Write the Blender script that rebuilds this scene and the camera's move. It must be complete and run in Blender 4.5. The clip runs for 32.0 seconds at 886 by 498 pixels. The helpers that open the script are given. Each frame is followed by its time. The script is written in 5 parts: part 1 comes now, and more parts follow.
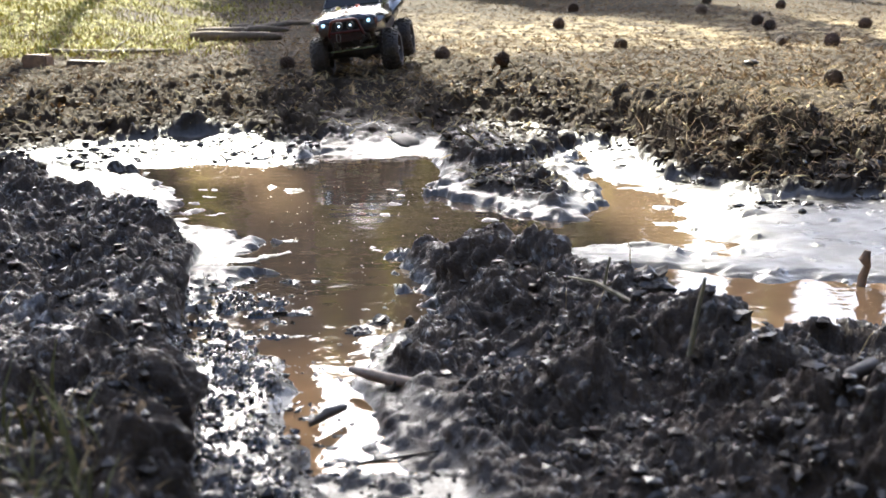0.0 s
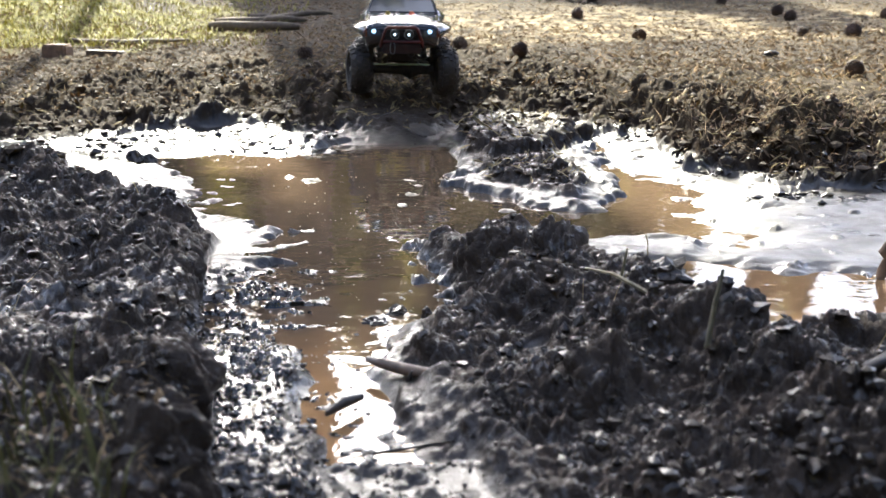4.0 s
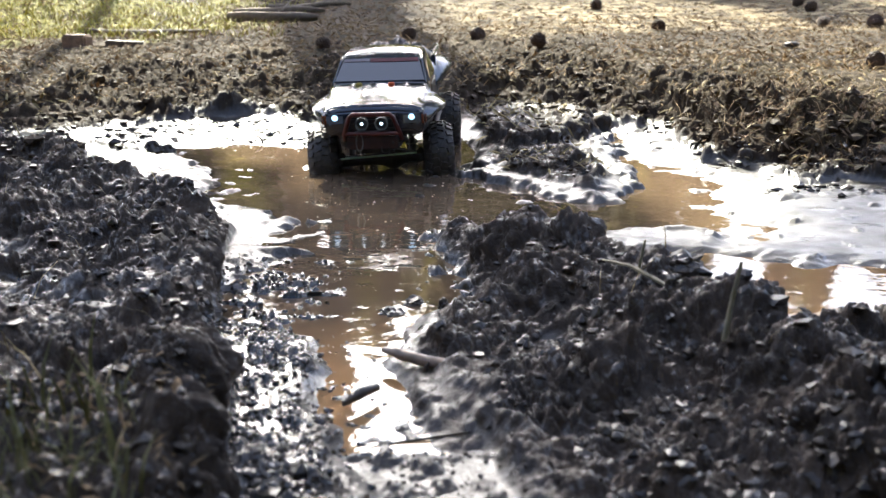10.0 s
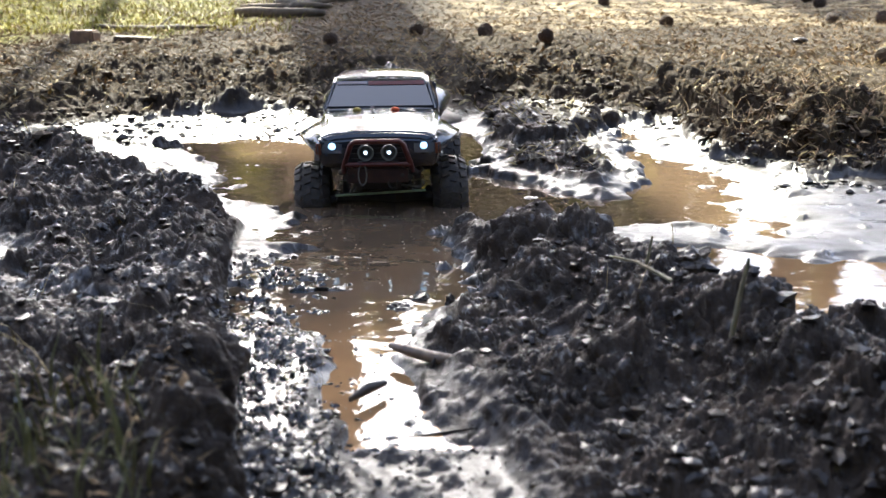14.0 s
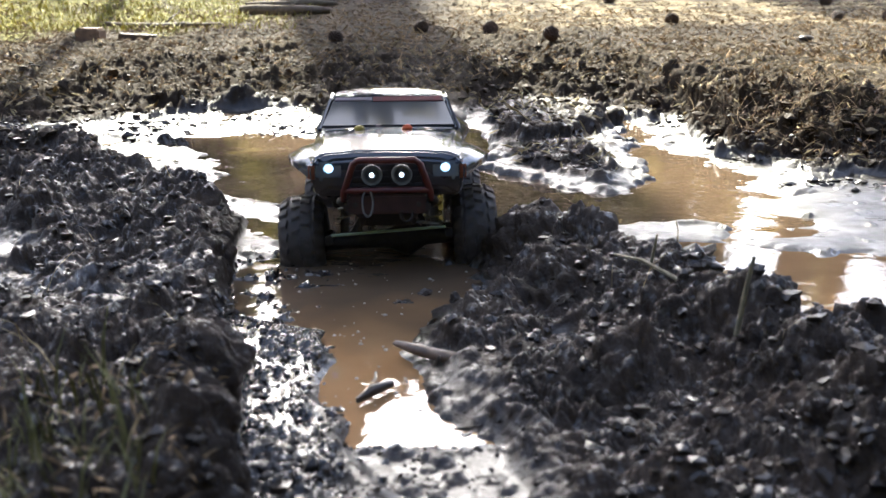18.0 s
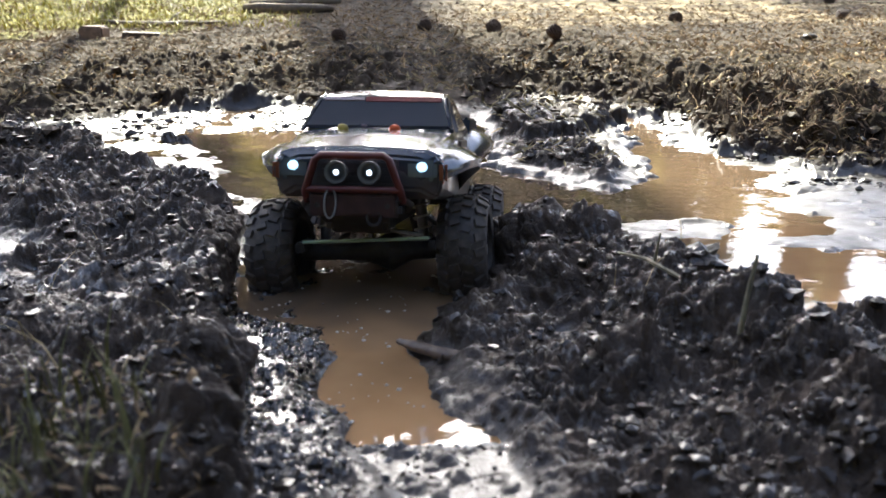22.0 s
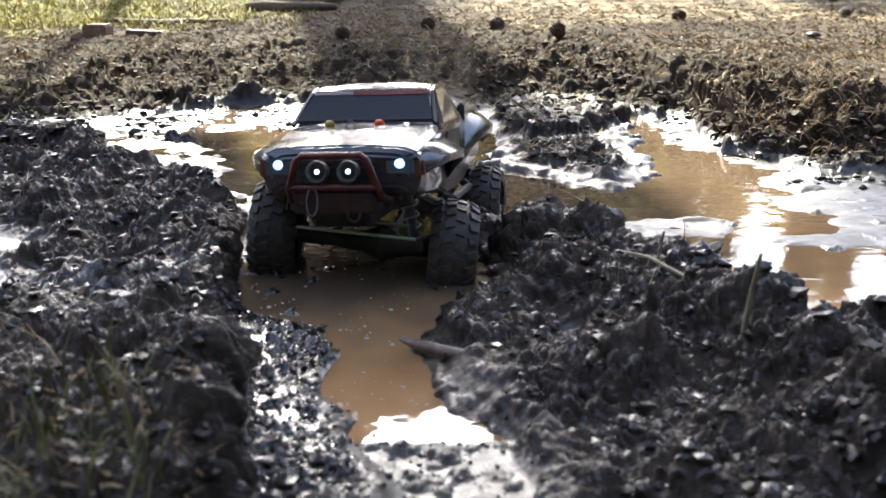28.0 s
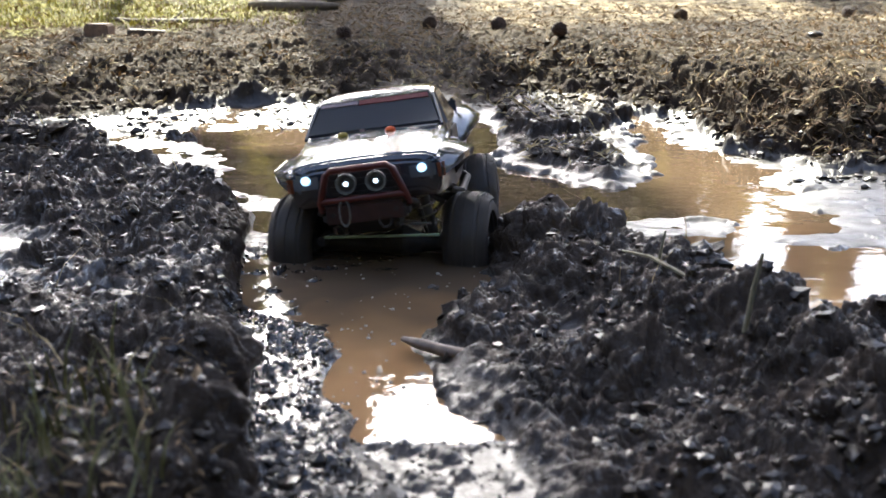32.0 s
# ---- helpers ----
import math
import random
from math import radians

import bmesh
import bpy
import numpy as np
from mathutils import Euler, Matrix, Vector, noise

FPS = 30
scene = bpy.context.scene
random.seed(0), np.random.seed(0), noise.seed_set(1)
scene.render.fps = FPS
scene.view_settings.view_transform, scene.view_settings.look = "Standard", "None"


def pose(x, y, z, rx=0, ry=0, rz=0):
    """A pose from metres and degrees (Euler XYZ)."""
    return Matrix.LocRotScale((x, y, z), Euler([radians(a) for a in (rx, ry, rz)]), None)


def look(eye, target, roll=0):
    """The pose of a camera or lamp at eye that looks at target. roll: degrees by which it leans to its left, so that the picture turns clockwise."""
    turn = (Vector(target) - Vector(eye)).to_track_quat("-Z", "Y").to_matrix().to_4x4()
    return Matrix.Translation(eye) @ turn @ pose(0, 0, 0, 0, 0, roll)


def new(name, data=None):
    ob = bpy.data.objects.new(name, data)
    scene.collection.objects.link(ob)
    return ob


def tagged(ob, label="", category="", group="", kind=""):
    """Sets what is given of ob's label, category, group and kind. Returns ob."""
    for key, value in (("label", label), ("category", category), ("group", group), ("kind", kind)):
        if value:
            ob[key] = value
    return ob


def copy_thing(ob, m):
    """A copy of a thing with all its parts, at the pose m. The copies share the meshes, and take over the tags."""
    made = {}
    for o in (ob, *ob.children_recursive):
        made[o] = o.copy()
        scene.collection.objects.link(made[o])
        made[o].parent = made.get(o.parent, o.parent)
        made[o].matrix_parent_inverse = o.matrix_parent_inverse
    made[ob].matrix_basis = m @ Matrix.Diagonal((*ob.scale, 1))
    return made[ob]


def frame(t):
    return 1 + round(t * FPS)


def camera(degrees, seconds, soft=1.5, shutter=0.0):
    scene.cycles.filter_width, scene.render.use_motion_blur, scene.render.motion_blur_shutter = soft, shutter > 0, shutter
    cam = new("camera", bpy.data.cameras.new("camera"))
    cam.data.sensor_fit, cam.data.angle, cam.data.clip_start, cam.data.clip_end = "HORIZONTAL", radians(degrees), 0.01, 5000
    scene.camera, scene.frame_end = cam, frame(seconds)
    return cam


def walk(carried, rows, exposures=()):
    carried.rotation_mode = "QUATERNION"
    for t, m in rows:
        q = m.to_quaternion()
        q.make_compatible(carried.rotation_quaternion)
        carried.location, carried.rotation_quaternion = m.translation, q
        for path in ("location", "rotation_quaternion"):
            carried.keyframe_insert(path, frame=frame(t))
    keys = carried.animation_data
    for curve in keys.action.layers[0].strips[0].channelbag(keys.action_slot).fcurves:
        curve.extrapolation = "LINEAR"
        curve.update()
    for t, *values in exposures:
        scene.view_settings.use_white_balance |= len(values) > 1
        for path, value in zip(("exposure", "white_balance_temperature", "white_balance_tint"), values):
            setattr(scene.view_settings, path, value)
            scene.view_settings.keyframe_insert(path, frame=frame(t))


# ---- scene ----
# ---- camera ----
cam = camera(47.07, 32.0, soft=1.5, shutter=0.5)
cam.data.dof.use_dof, cam.data.dof.focus_distance, cam.data.dof.aperture_fstop = True, 1.6, 10.0
EYE = (0.0, 0.0, 0.362)
# the tripod head creeps: seconds, tilt and turn in degrees
HEAD = [(0, 75.607, -3.119), (1, 75.413, -2.874), (2, 75.315, -2.585), (3, 75.168, -2.34), (3.5, 75.12, -2.241), (5.5, 74.926, -1.805),
        (7, 74.78, -1.56), (9, 74.633, -1.267), (11, 74.515, -1.025), (13, 74.388, -0.828), (14.5, 74.331, -0.690), (16.5, 74.273, -0.545),
        (18, 74.222, -0.457), (20, 74.166, -0.351), (22, 74.126, -0.273), (24, 74.085, -0.194), (25.5, 74.058, -0.146), (27.5, 74.032, -0.095),
        (30, 74.010, -0.048), (32, 74.0, 0.0)]
walk(cam, [(t, pose(*EYE, rx, 0, rz)) for t, rx, rz in HEAD], exposures=[(0, 2.48, 5900, 6), (32, 2.48, 5900, 6)])

# ---- world and sun ----
SUN_UP, SUN_AZ = 38.0, -9.0  # degrees above the horizon; from straight ahead to the right
world = bpy.data.worlds.new("sky")
scene.world = world
world.use_nodes = True
wn = world.node_tree.nodes
sky = wn.new("ShaderNodeTexSky")
sky.sky_type, sky.sun_disc = "NISHITA", False
sky.sun_elevation, sky.sun_rotation = radians(SUN_UP), radians(SUN_AZ)
sky.air_density, sky.dust_density, sky.ozone_density = 0.42, 4.0, 0.6
wn["Background"].inputs["Strength"].default_value = 0.15
world.node_tree.links.new(sky.outputs["Color"], wn["Background"].inputs["Color"])
sun = new("sun", bpy.data.lights.new("sun", "SUN"))
sun.data.energy, sun.data.angle, sun.data.color = 3.7, radians(0.6), (1.0, 0.90, 0.70)
SUN_WAY = Vector((math.sin(radians(SUN_AZ)) * math.cos(radians(SUN_UP)), math.cos(radians(SUN_AZ)) * math.cos(radians(SUN_UP)), math.sin(radians(SUN_UP))))
sun.matrix_world = look(SUN_WAY * 30, (0, 0, 0))


# ---- materials ----
class Mat:
    """A node material with a Principled shader; the methods return sockets."""

    def __init__(self, name, rough=0.6, metal=0.0, **inputs):
        self.mat = bpy.data.materials.new(name)
        self.mat.use_nodes = True
        self.tree = self.mat.node_tree
        self.bsdf = self.tree.nodes["Principled BSDF"]
        self.set("Roughness", rough)
        self.set("Metallic", metal)
        for key, value in inputs.items():
            self.set(key.replace("_", " "), value)
        self.pos = None

    def set(self, key, value):
        if isinstance(value, bpy.types.NodeSocket):
            self.tree.links.new(value, self.bsdf.inputs[key])
        else:
            self.bsdf.inputs[key].default_value = (*value, 1.0) if isinstance(value, tuple) and len(value) == 3 else value

    def node(self, kind, **inputs):
        n = self.tree.nodes.new(kind)
        for key, value in inputs.items():
            self.put(n.inputs[key.replace("_", " ")], value)
        return n

    def put(self, socket, value):
        if isinstance(value, bpy.types.NodeSocket):
            self.tree.links.new(value, socket)
        else:
            socket.default_value = (*value, 1.0) if isinstance(value, tuple) and len(value) == 3 and socket.type == "RGBA" else value

    def where(self, local=False):
        if self.pos is None:
            self.pos = self.node("ShaderNodeTexCoord").outputs["Object"] if local else self.node("ShaderNodeNewGeometry").outputs["Position"]
        return self.pos

    def noise(self, scale, detail=4.0, rough=0.55, local=False, stretch=None):
        p = self.where(local)
        if stretch:
            m = self.node("ShaderNodeMapping", Vector=p)
            m.inputs["Scale"].default_value = stretch
            p = m.outputs["Vector"]
        return self.node("ShaderNodeTexNoise", Vector=p, Scale=scale, Detail=detail, Roughness=rough).outputs["Fac"]

    def cells(self, scale, local=False):
        return self.node("ShaderNodeTexVoronoi", Vector=self.where(local), Scale=scale)

    def span(self, value, a, b, lo=0.0, hi=1.0):
        n = self.node("ShaderNodeMapRange", Value=value)
        for key, v in (("From Min", a), ("From Max", b), ("To Min", lo), ("To Max", hi)):
            self.put(n.inputs[key], v)
        return n.outputs["Result"]

    def mix(self, fac, a, b):
        n = self.node("ShaderNodeMix")
        n.data_type = "RGBA"
        self.put(n.inputs[0], fac)
        self.put(n.inputs[6], a)
        self.put(n.inputs[7], b)
        return n.outputs[2]

    def calc(self, op, a, b=0.0):
        n = self.node("ShaderNodeMath")
        n.operation = op
        self.put(n.inputs[0], a)
        self.put(n.inputs[1], b)
        return n.outputs[0]

    def attr(self, name):
        n = self.node("ShaderNodeAttribute")
        n.attribute_name = name
        return n.outputs["Fac"]

    def rand(self):
        return self.node("ShaderNodeObjectInfo").outputs["Random"]

    def bump(self, height, depth, strength=1.0):
        n = self.node("ShaderNodeBump", Height=height, Distance=depth, Strength=strength)
        self.set("Normal", n.outputs["Normal"])
        return n.outputs["Normal"]


def mud_ground():
    m = Mat("earth_and_mud")
    dry, wet, grass, sheen, mirror = m.attr("dry"), m.attr("wet"), m.attr("grass"), m.attr("film"), m.attr("mirror")
    spread = m.calc("ADD", m.span(sheen, 0, 1, 1.0, 1.6), m.calc("MULTIPLY", mirror, -0.65))
    big, mid, fine = m.noise(3.0, 4), m.noise(22, 5), m.noise(160, 4)
    mud = m.mix(m.span(mid, 0.3, 0.7), (0.022, 0.0150, 0.0102), (0.057, 0.040, 0.0275))
    mud = m.mix(m.span(fine, 0.62, 0.78, 0, 0.5), mud, (0.115, 0.088, 0.064))
    soak = m.mix(m.span(mid, 0.35, 0.7), (0.014, 0.010, 0.0075), (0.034, 0.024, 0.017))
    earth = m.mix(m.span(big, 0.35, 0.65), (0.046, 0.033, 0.020), (0.100, 0.074, 0.040))
    earth = m.mix(m.span(m.noise(60, 5), 0.42, 0.62), m.mix(0.75, earth, (0.035, 0.025, 0.017)), earth)
    earth = m.mix(m.span(m.cells(75).outputs["Distance"], 0.10, 0.22, 0.35, 0.0), earth, (0.36, 0.28, 0.15))
    # Paler sand of the strip, with its sunlight partly put into the colour.
    earth = m.mix(m.calc("MULTIPLY", m.attr("sunlit_sand"), m.span(m.noise(14, 5), 0.40, 0.58, 0.0, 1.0)), earth, (0.34, 0.27, 0.16))
    turf = m.mix(m.span(m.noise(35, 4), 0.4, 0.6), (0.08, 0.075, 0.016), (0.24, 0.215, 0.05))
    col = m.mix(wet, mud, soak)
    col = m.mix(dry, col, earth)
    col = m.mix(grass, col, turf)
    m.set("Base Color", col)
    film = m.calc("MAXIMUM", wet, m.calc("MULTIPLY", m.span(m.noise(75, 4, 0.65), 0.565, 0.63, 0.0, 0.95), m.span(m.attr("bank"), 0, 1, 1.0, 0.12)))
    gloss = m.calc("MULTIPLY", m.span(m.noise(40, 3), 0.35, 0.7, 0.20, 0.42), spread)
    damp = m.calc("MINIMUM", m.calc("ADD", m.span(mid, 0.3, 0.7, 0.50, 0.80), m.calc("MULTIPLY", m.attr("bank"), 0.25)), 1.0)
    rough = m.calc("ADD", m.calc("MULTIPLY", gloss, film), m.calc("MULTIPLY", damp, m.calc("SUBTRACT", 1.0, film)))
    rough = m.calc("ADD", m.calc("MULTIPLY", rough, m.calc("SUBTRACT", 1.0, dry)), m.calc("MULTIPLY", 0.92, dry))
    m.set("Roughness", rough)
    m.set("Coat Weight", m.calc("MULTIPLY", m.calc("MULTIPLY", film, 0.95), m.calc("SUBTRACT", 1.0, dry)))
    m.set("Specular IOR Level", m.calc("MULTIPLY", m.span(film, 0, 1, 0.30, 0.5), m.span(m.attr("bank"), 0, 1, 1.0, 0.45)))
    m.set("Coat Roughness", m.calc("MULTIPLY", m.span(m.noise(14, 3), 0.35, 0.65, 0.15, 0.36), spread))
    m.set("Coat IOR", 1.4)
    h = m.calc("ADD", m.calc("MULTIPLY", m.noise(90, 5, 0.65), 0.7), m.calc("MULTIPLY", m.noise(420, 3), 0.25))
    m.bump(m.calc("MULTIPLY", h, m.calc("SUBTRACT", 1.0, m.calc("MULTIPLY", wet, 0.55))), 0.006, 0.8)
    return m.mat


def muddy_water():
    m = Mat("muddy_water", 0.03, IOR=1.33)
    # Darker middle water: less silt, with tree shade and truck reflection in its colour.
    deep_shaded = m.mix(m.span(m.noise(2.4, 4), 0.35, 0.65), (0.095, 0.067, 0.043), (0.140, 0.098, 0.062))
    silt = m.mix(m.span(m.noise(5, 4), 0.35, 0.65), (0.260, 0.150, 0.068), (0.350, 0.212, 0.104))
    at = m.node("ShaderNodeSeparateXYZ", Vector=m.where()).outputs
    sway = m.calc("MULTIPLY", m.calc("SUBTRACT", m.noise(4, 3), 0.5), 0.4)
    stirred = m.calc("MAXIMUM", m.span(m.calc("ADD", at["Y"], sway), 1.05, 0.92), m.span(m.calc("ADD", at["X"], sway), 0.26, 0.42, 0.0, m.span(at["Y"], 1.40, 1.28, 0.08, 0.7)))
    m.set("Base Color", m.mix(stirred, deep_shaded, silt))
    foam = m.span(m.noise(16, 5, 0.6, stretch=(0.7, 1.6, 1)), 0.66, 0.70)
    m.set("Roughness", m.calc("ADD", 0.02, m.calc("MULTIPLY", foam, 0.25)))
    h = m.calc("ADD", m.noise(11, 2, 0.5, stretch=(0.6, 1.3, 1)), m.calc("MULTIPLY", m.noise(45, 2), 0.24))
    m.bump(h, 0.0024, 0.5)
    return m.mat


def plain(name, colour, rough, metal=0.0, scale=60.0, vary=0.35, bump=0.0005, local=True, **more):
    """A surface with grain and stains in one colour."""
    m = Mat(name, rough, metal, **more)
    n = m.noise(scale, 4, local=local)
    big = m.noise(scale / 9, 3, local=local)
    dark = tuple(c * (1 - vary) for c in colour)
    lite = tuple(min(1, c * (1 + vary)) for c in colour)
    m.set("Base Color", m.mix(m.calc("MULTIPLY", m.span(n, 0.3, 0.7), m.span(big, 0.2, 0.8, 0.5, 1.0)), dark, lite))
    m.set("Roughness", m.span(big, 0.3, 0.7, max(0.02, rough * 0.75), min(1, rough * 1.3)))
    if bump:
        m.bump(n, bump)
    return m.mat


def painted(name, colour, rough=0.22):
    """Glossy shell paint, splashed with dried mud."""
    m = Mat(name, rough, Coat_Weight=0.8, Coat_Roughness=0.05)
    splash = m.span(m.noise(55, 6, 0.7, local=True), 0.60, 0.66)
    low = m.span(m.node("ShaderNodeSeparateXYZ", Vector=m.where(True)).outputs["Z"], 0.105, 0.155, 0.9, 0.0)
    dirt = m.calc("MAXIMUM", m.calc("MULTIPLY", splash, 0.10), m.calc("MULTIPLY", m.span(m.noise(18, 5, local=True), 0.3, 0.6), low))
    m.set("Base Color", m.mix(dirt, colour, (0.13, 0.095, 0.065)))
    m.set("Roughness", m.calc("ADD", rough, m.calc("MULTIPLY", dirt, 0.5)))
    m.set("Coat Weight", m.calc("SUBTRACT", 0.8, m.calc("MULTIPLY", dirt, 0.8)))
    m.bump(m.calc("ADD", m.calc("MULTIPLY", dirt, m.noise(200, 3, local=True)), m.calc("MULTIPLY", m.noise(24, 3, local=True), 1.6)), 0.0020)
    return m.mat


def leafy(name, colour, through_colour):
    """Needles that let some of the light from behind shine through."""
    m = Mat(name, 0.6)
    n = m.noise(1.5, 3, local=True)
    m.set("Base Color", m.mix(m.span(n, 0.3, 0.7), tuple(0.6 * c for c in colour), tuple(1.4 * c for c in colour)))
    thin = m.node("ShaderNodeBsdfTranslucent", Color=m.mix(m.span(n, 0.3, 0.7), tuple(0.6 * c for c in through_colour), through_colour))
    both = m.node("ShaderNodeMixShader", Fac=0.55)
    m.put(both.inputs[1], m.bsdf.outputs[0])
    m.put(both.inputs[2], thin.outputs[0])
    m.put(m.tree.nodes["Material Output"].inputs["Surface"], both.outputs[0])
    return m.mat


def glow(name, colour, power):
    return Mat(name, 0.1, Base_Color=(0.8, 0.8, 0.8), Emission_Color=colour, Emission_Strength=power).mat


M_GROUND, M_WATER = mud_ground(), muddy_water()
M_FOAM = plain("foam_bubble", (0.50, 0.44, 0.36), 0.15, scale=300, vary=0.3, bump=0, local=False)
M_PAINT = painted("dark_blue_paint", (0.020, 0.027, 0.040))
M_GLASS = Mat("smoked_screen", 0.08, Base_Color=(0.075, 0.077, 0.088), Coat_Weight=1.0, Coat_Roughness=0.04).mat
M_BLACK = plain("black_plastic", (0.044, 0.037, 0.033), 0.6, vary=0.5)
M_TYRE = plain("muddy_rubber", (0.075, 0.062, 0.052), 0.6, scale=140, vary=0.5)
M_RED = plain("red_anodised", (0.12, 0.024, 0.017), 0.4, vary=0.5)
M_MAROON = plain("muddy_maroon", (0.050, 0.020, 0.016), 0.5, vary=0.5)
M_BANNER = plain("red_film", (0.16, 0.02, 0.018), 0.35, vary=0.3)
M_PALE = plain("pale_film", (0.30, 0.24, 0.25), 0.35, vary=0.2)
M_RUST = plain("orange_film", (0.22, 0.06, 0.02), 0.4, vary=0.3)
M_STEEL = plain("steel", (0.30, 0.30, 0.29), 0.4, 0.7)
M_GREEN = plain("green_rod", (0.45, 0.58, 0.38), 0.4, vary=0.2)
M_ORANGE = plain("orange_plug", (0.75, 0.12, 0.03), 0.4, vary=0.2)
M_YELLOW = plain("yellow_plug", (0.45, 0.33, 0.06), 0.4, vary=0.2)
M_HEAD = glow("headlight_glow", (0.42, 0.72, 1.0), 0.45)
M_FOG = glow("lamp_glow", (0.75, 0.90, 1.0), 0.8)
M_CHROME = Mat("lamp_housing", 0.15, 0.7, Base_Color=(0.26, 0.31, 0.38)).mat
M_CLOD = plain("wet_clod", (0.038, 0.027, 0.019), 0.45, scale=150, vary=0.6, bump=0.002, local=False, Coat_Weight=0.55, Coat_Roughness=0.24, Specular_IOR_Level=0.3)
M_WOOD = plain("wet_stick", (0.17, 0.12, 0.085), 0.45, scale=90, vary=0.5, bump=0.001)
M_LOG = plain("cut_wood", (0.26, 0.175, 0.115), 0.8, scale=70, vary=0.4, bump=0.001)
M_DRYWOOD = plain("grey_branch", (0.17, 0.13, 0.09), 0.8, scale=70, vary=0.4, bump=0.001)
M_CONE = plain("pine_cone_scales", (0.085, 0.052, 0.034), 0.75, scale=120, vary=0.5)
M_STONE = plain("mud_stone", (0.075, 0.058, 0.042), 0.6, scale=60, vary=0.4, bump=0.001)
M_STRAW = plain("straw", (0.32, 0.25, 0.13), 0.7, scale=40, vary=0.4, bump=0, Specular_IOR_Level=0.08)
M_GRASS = plain("green_blade", (0.125, 0.118, 0.03), 0.55, scale=40, vary=0.5, bump=0)
M_LITTER = plain("dry_litter", (0.25, 0.175, 0.10), 0.8, scale=50, vary=0.5, bump=0, Specular_IOR_Level=0.08)
M_BARK = plain("pine_bark", (0.20, 0.12, 0.075), 0.9, scale=9, vary=0.5, bump=0.02)
M_NEEDLE = leafy("pine_needles", (0.075, 0.085, 0.03), (0.30, 0.26, 0.05))


# ---- mesh helpers ----
def part(name, bm, material, parent=None, label="", smooth=None):
    """One mesh object from a bmesh, under a thing or a part."""
    me = bpy.data.meshes.new(name)
    bm.normal_update()
    bm.to_mesh(me)
    bm.free()
    me.materials.append(material)
    if smooth is not None:
        me.polygons.foreach_set("use_smooth", [True] * len(me.polygons))
        if smooth < 180:
            me.set_sharp_from_angle(angle=radians(smooth))
    ob = new(name, me)
    ob.parent = parent
    return tagged(ob, label)


def empty(name, m=None):
    ob = new(name)
    ob.empty_display_size = 0.05
    if m is not None:
        ob.matrix_basis = m
    return ob


def add_box(bm, cx, cy, cz, sx, sy, sz, turn=None, bevel=0.0):
    made = bmesh.ops.create_cube(bm, size=1.0, matrix=Matrix.Translation((cx, cy, cz)) @ (turn or Matrix()) @ Matrix.Diagonal((sx, sy, sz, 1)))
    if bevel:
        edges = list({e for v in made["verts"] for e in v.link_edges})
        bmesh.ops.bevel(bm, geom=edges, offset=bevel, segments=2, affect="EDGES")
    return bm


def box(*a, **k):
    return add_box(bmesh.new(), *a, **k)


def add_tube(bm, pts, radii, sides=10, cap=True):
    """A tube along points; radii one number or one each."""
    pts = [Vector(p) for p in pts]
    radii = [radii] * len(pts) if isinstance(radii, (int, float)) else [float(r) for r in radii]
    rings, ref = [], None
    for i, p in enumerate(pts):
        d = (pts[min(i + 1, len(pts) - 1)] - pts[max(i - 1, 0)]).normalized()
        ref = (ref - d * ref.dot(d)).normalized() if ref else d.orthogonal().normalized()
        side = d.cross(ref)
        rings.append([bm.verts.new(p + radii[i] * (math.cos(a) * ref + math.sin(a) * side)) for a in (2 * math.pi * k / sides for k in range(sides))])
    for r, s in zip(rings, rings[1:]):
        for k in range(sides):
            bm.faces.new((r[k], r[(k + 1) % sides], s[(k + 1) % sides], s[k]))
    if cap:
        bm.faces.new(rings[0][::-1])
        bm.faces.new(rings[-1])
    return bm


def tube(pts, radii, sides=10):
    return add_tube(bmesh.new(), pts, radii, sides)


def lathe(profile, sides=32, axis="x"):
    """A closed ring of (along, radius) turned about the x axis (or y)."""
    bm = bmesh.new()
    rings = []
    for k in range(sides):
        a = 2 * math.pi * k / sides
        if axis == "x":
            rings.append([bm.verts.new((h, r * math.cos(a), r * math.sin(a))) for h, r in profile])
        else:
            rings.append([bm.verts.new((r * math.cos(a), h, r * math.sin(a))) for h, r in profile])
    n = len(profile)
    for k in range(sides):
        r, s = rings[k], rings[(k + 1) % sides]
        for i in range(n):
            bm.faces.new((r[i], r[(i + 1) % n], s[(i + 1) % n], s[i]))
    bmesh.ops.recalc_face_normals(bm, faces=bm.faces)
    return bm


def loft(sections):
    """A closed hull through rings with equal numbers of points, capped at both ends."""
    bm = bmesh.new()
    rings = [[bm.verts.new(p) for p in s] for s in sections]
    n = len(rings[0])
    for r, s in zip(rings, rings[1:]):
        for i in range(n):
            bm.faces.new((r[i], r[(i + 1) % n], s[(i + 1) % n], s[i]))
    bm.faces.new(rings[0][::-1])
    bm.faces.new(rings[-1])
    bmesh.ops.recalc_face_normals(bm, faces=bm.faces)
    return bm


def slab(quad, thick):
    """A plate from its corner points, thickened against its normal."""
    pts = [Vector(p) for p in quad]
    n = (pts[1] - pts[0]).cross(pts[2] - pts[0]).normalized()
    return loft([[p - n * thick for p in pts], pts])


# ---- ground shape ----
RNG = np.random.RandomState(7)
PERM = np.concatenate([RNG.permutation(512)] * 3)
GRAD = np.array([(math.cos(a), math.sin(a)) for a in np.arange(16) * math.pi / 8])
CELL = RNG.rand(512, 3)


HASH = (PERM[PERM[:512][:, None] + np.arange(512)[None, :]] & 15).astype(np.uint8).ravel()
GRAD_X, GRAD_Y = GRAD[:, 0].copy(), GRAD[:, 1].copy()


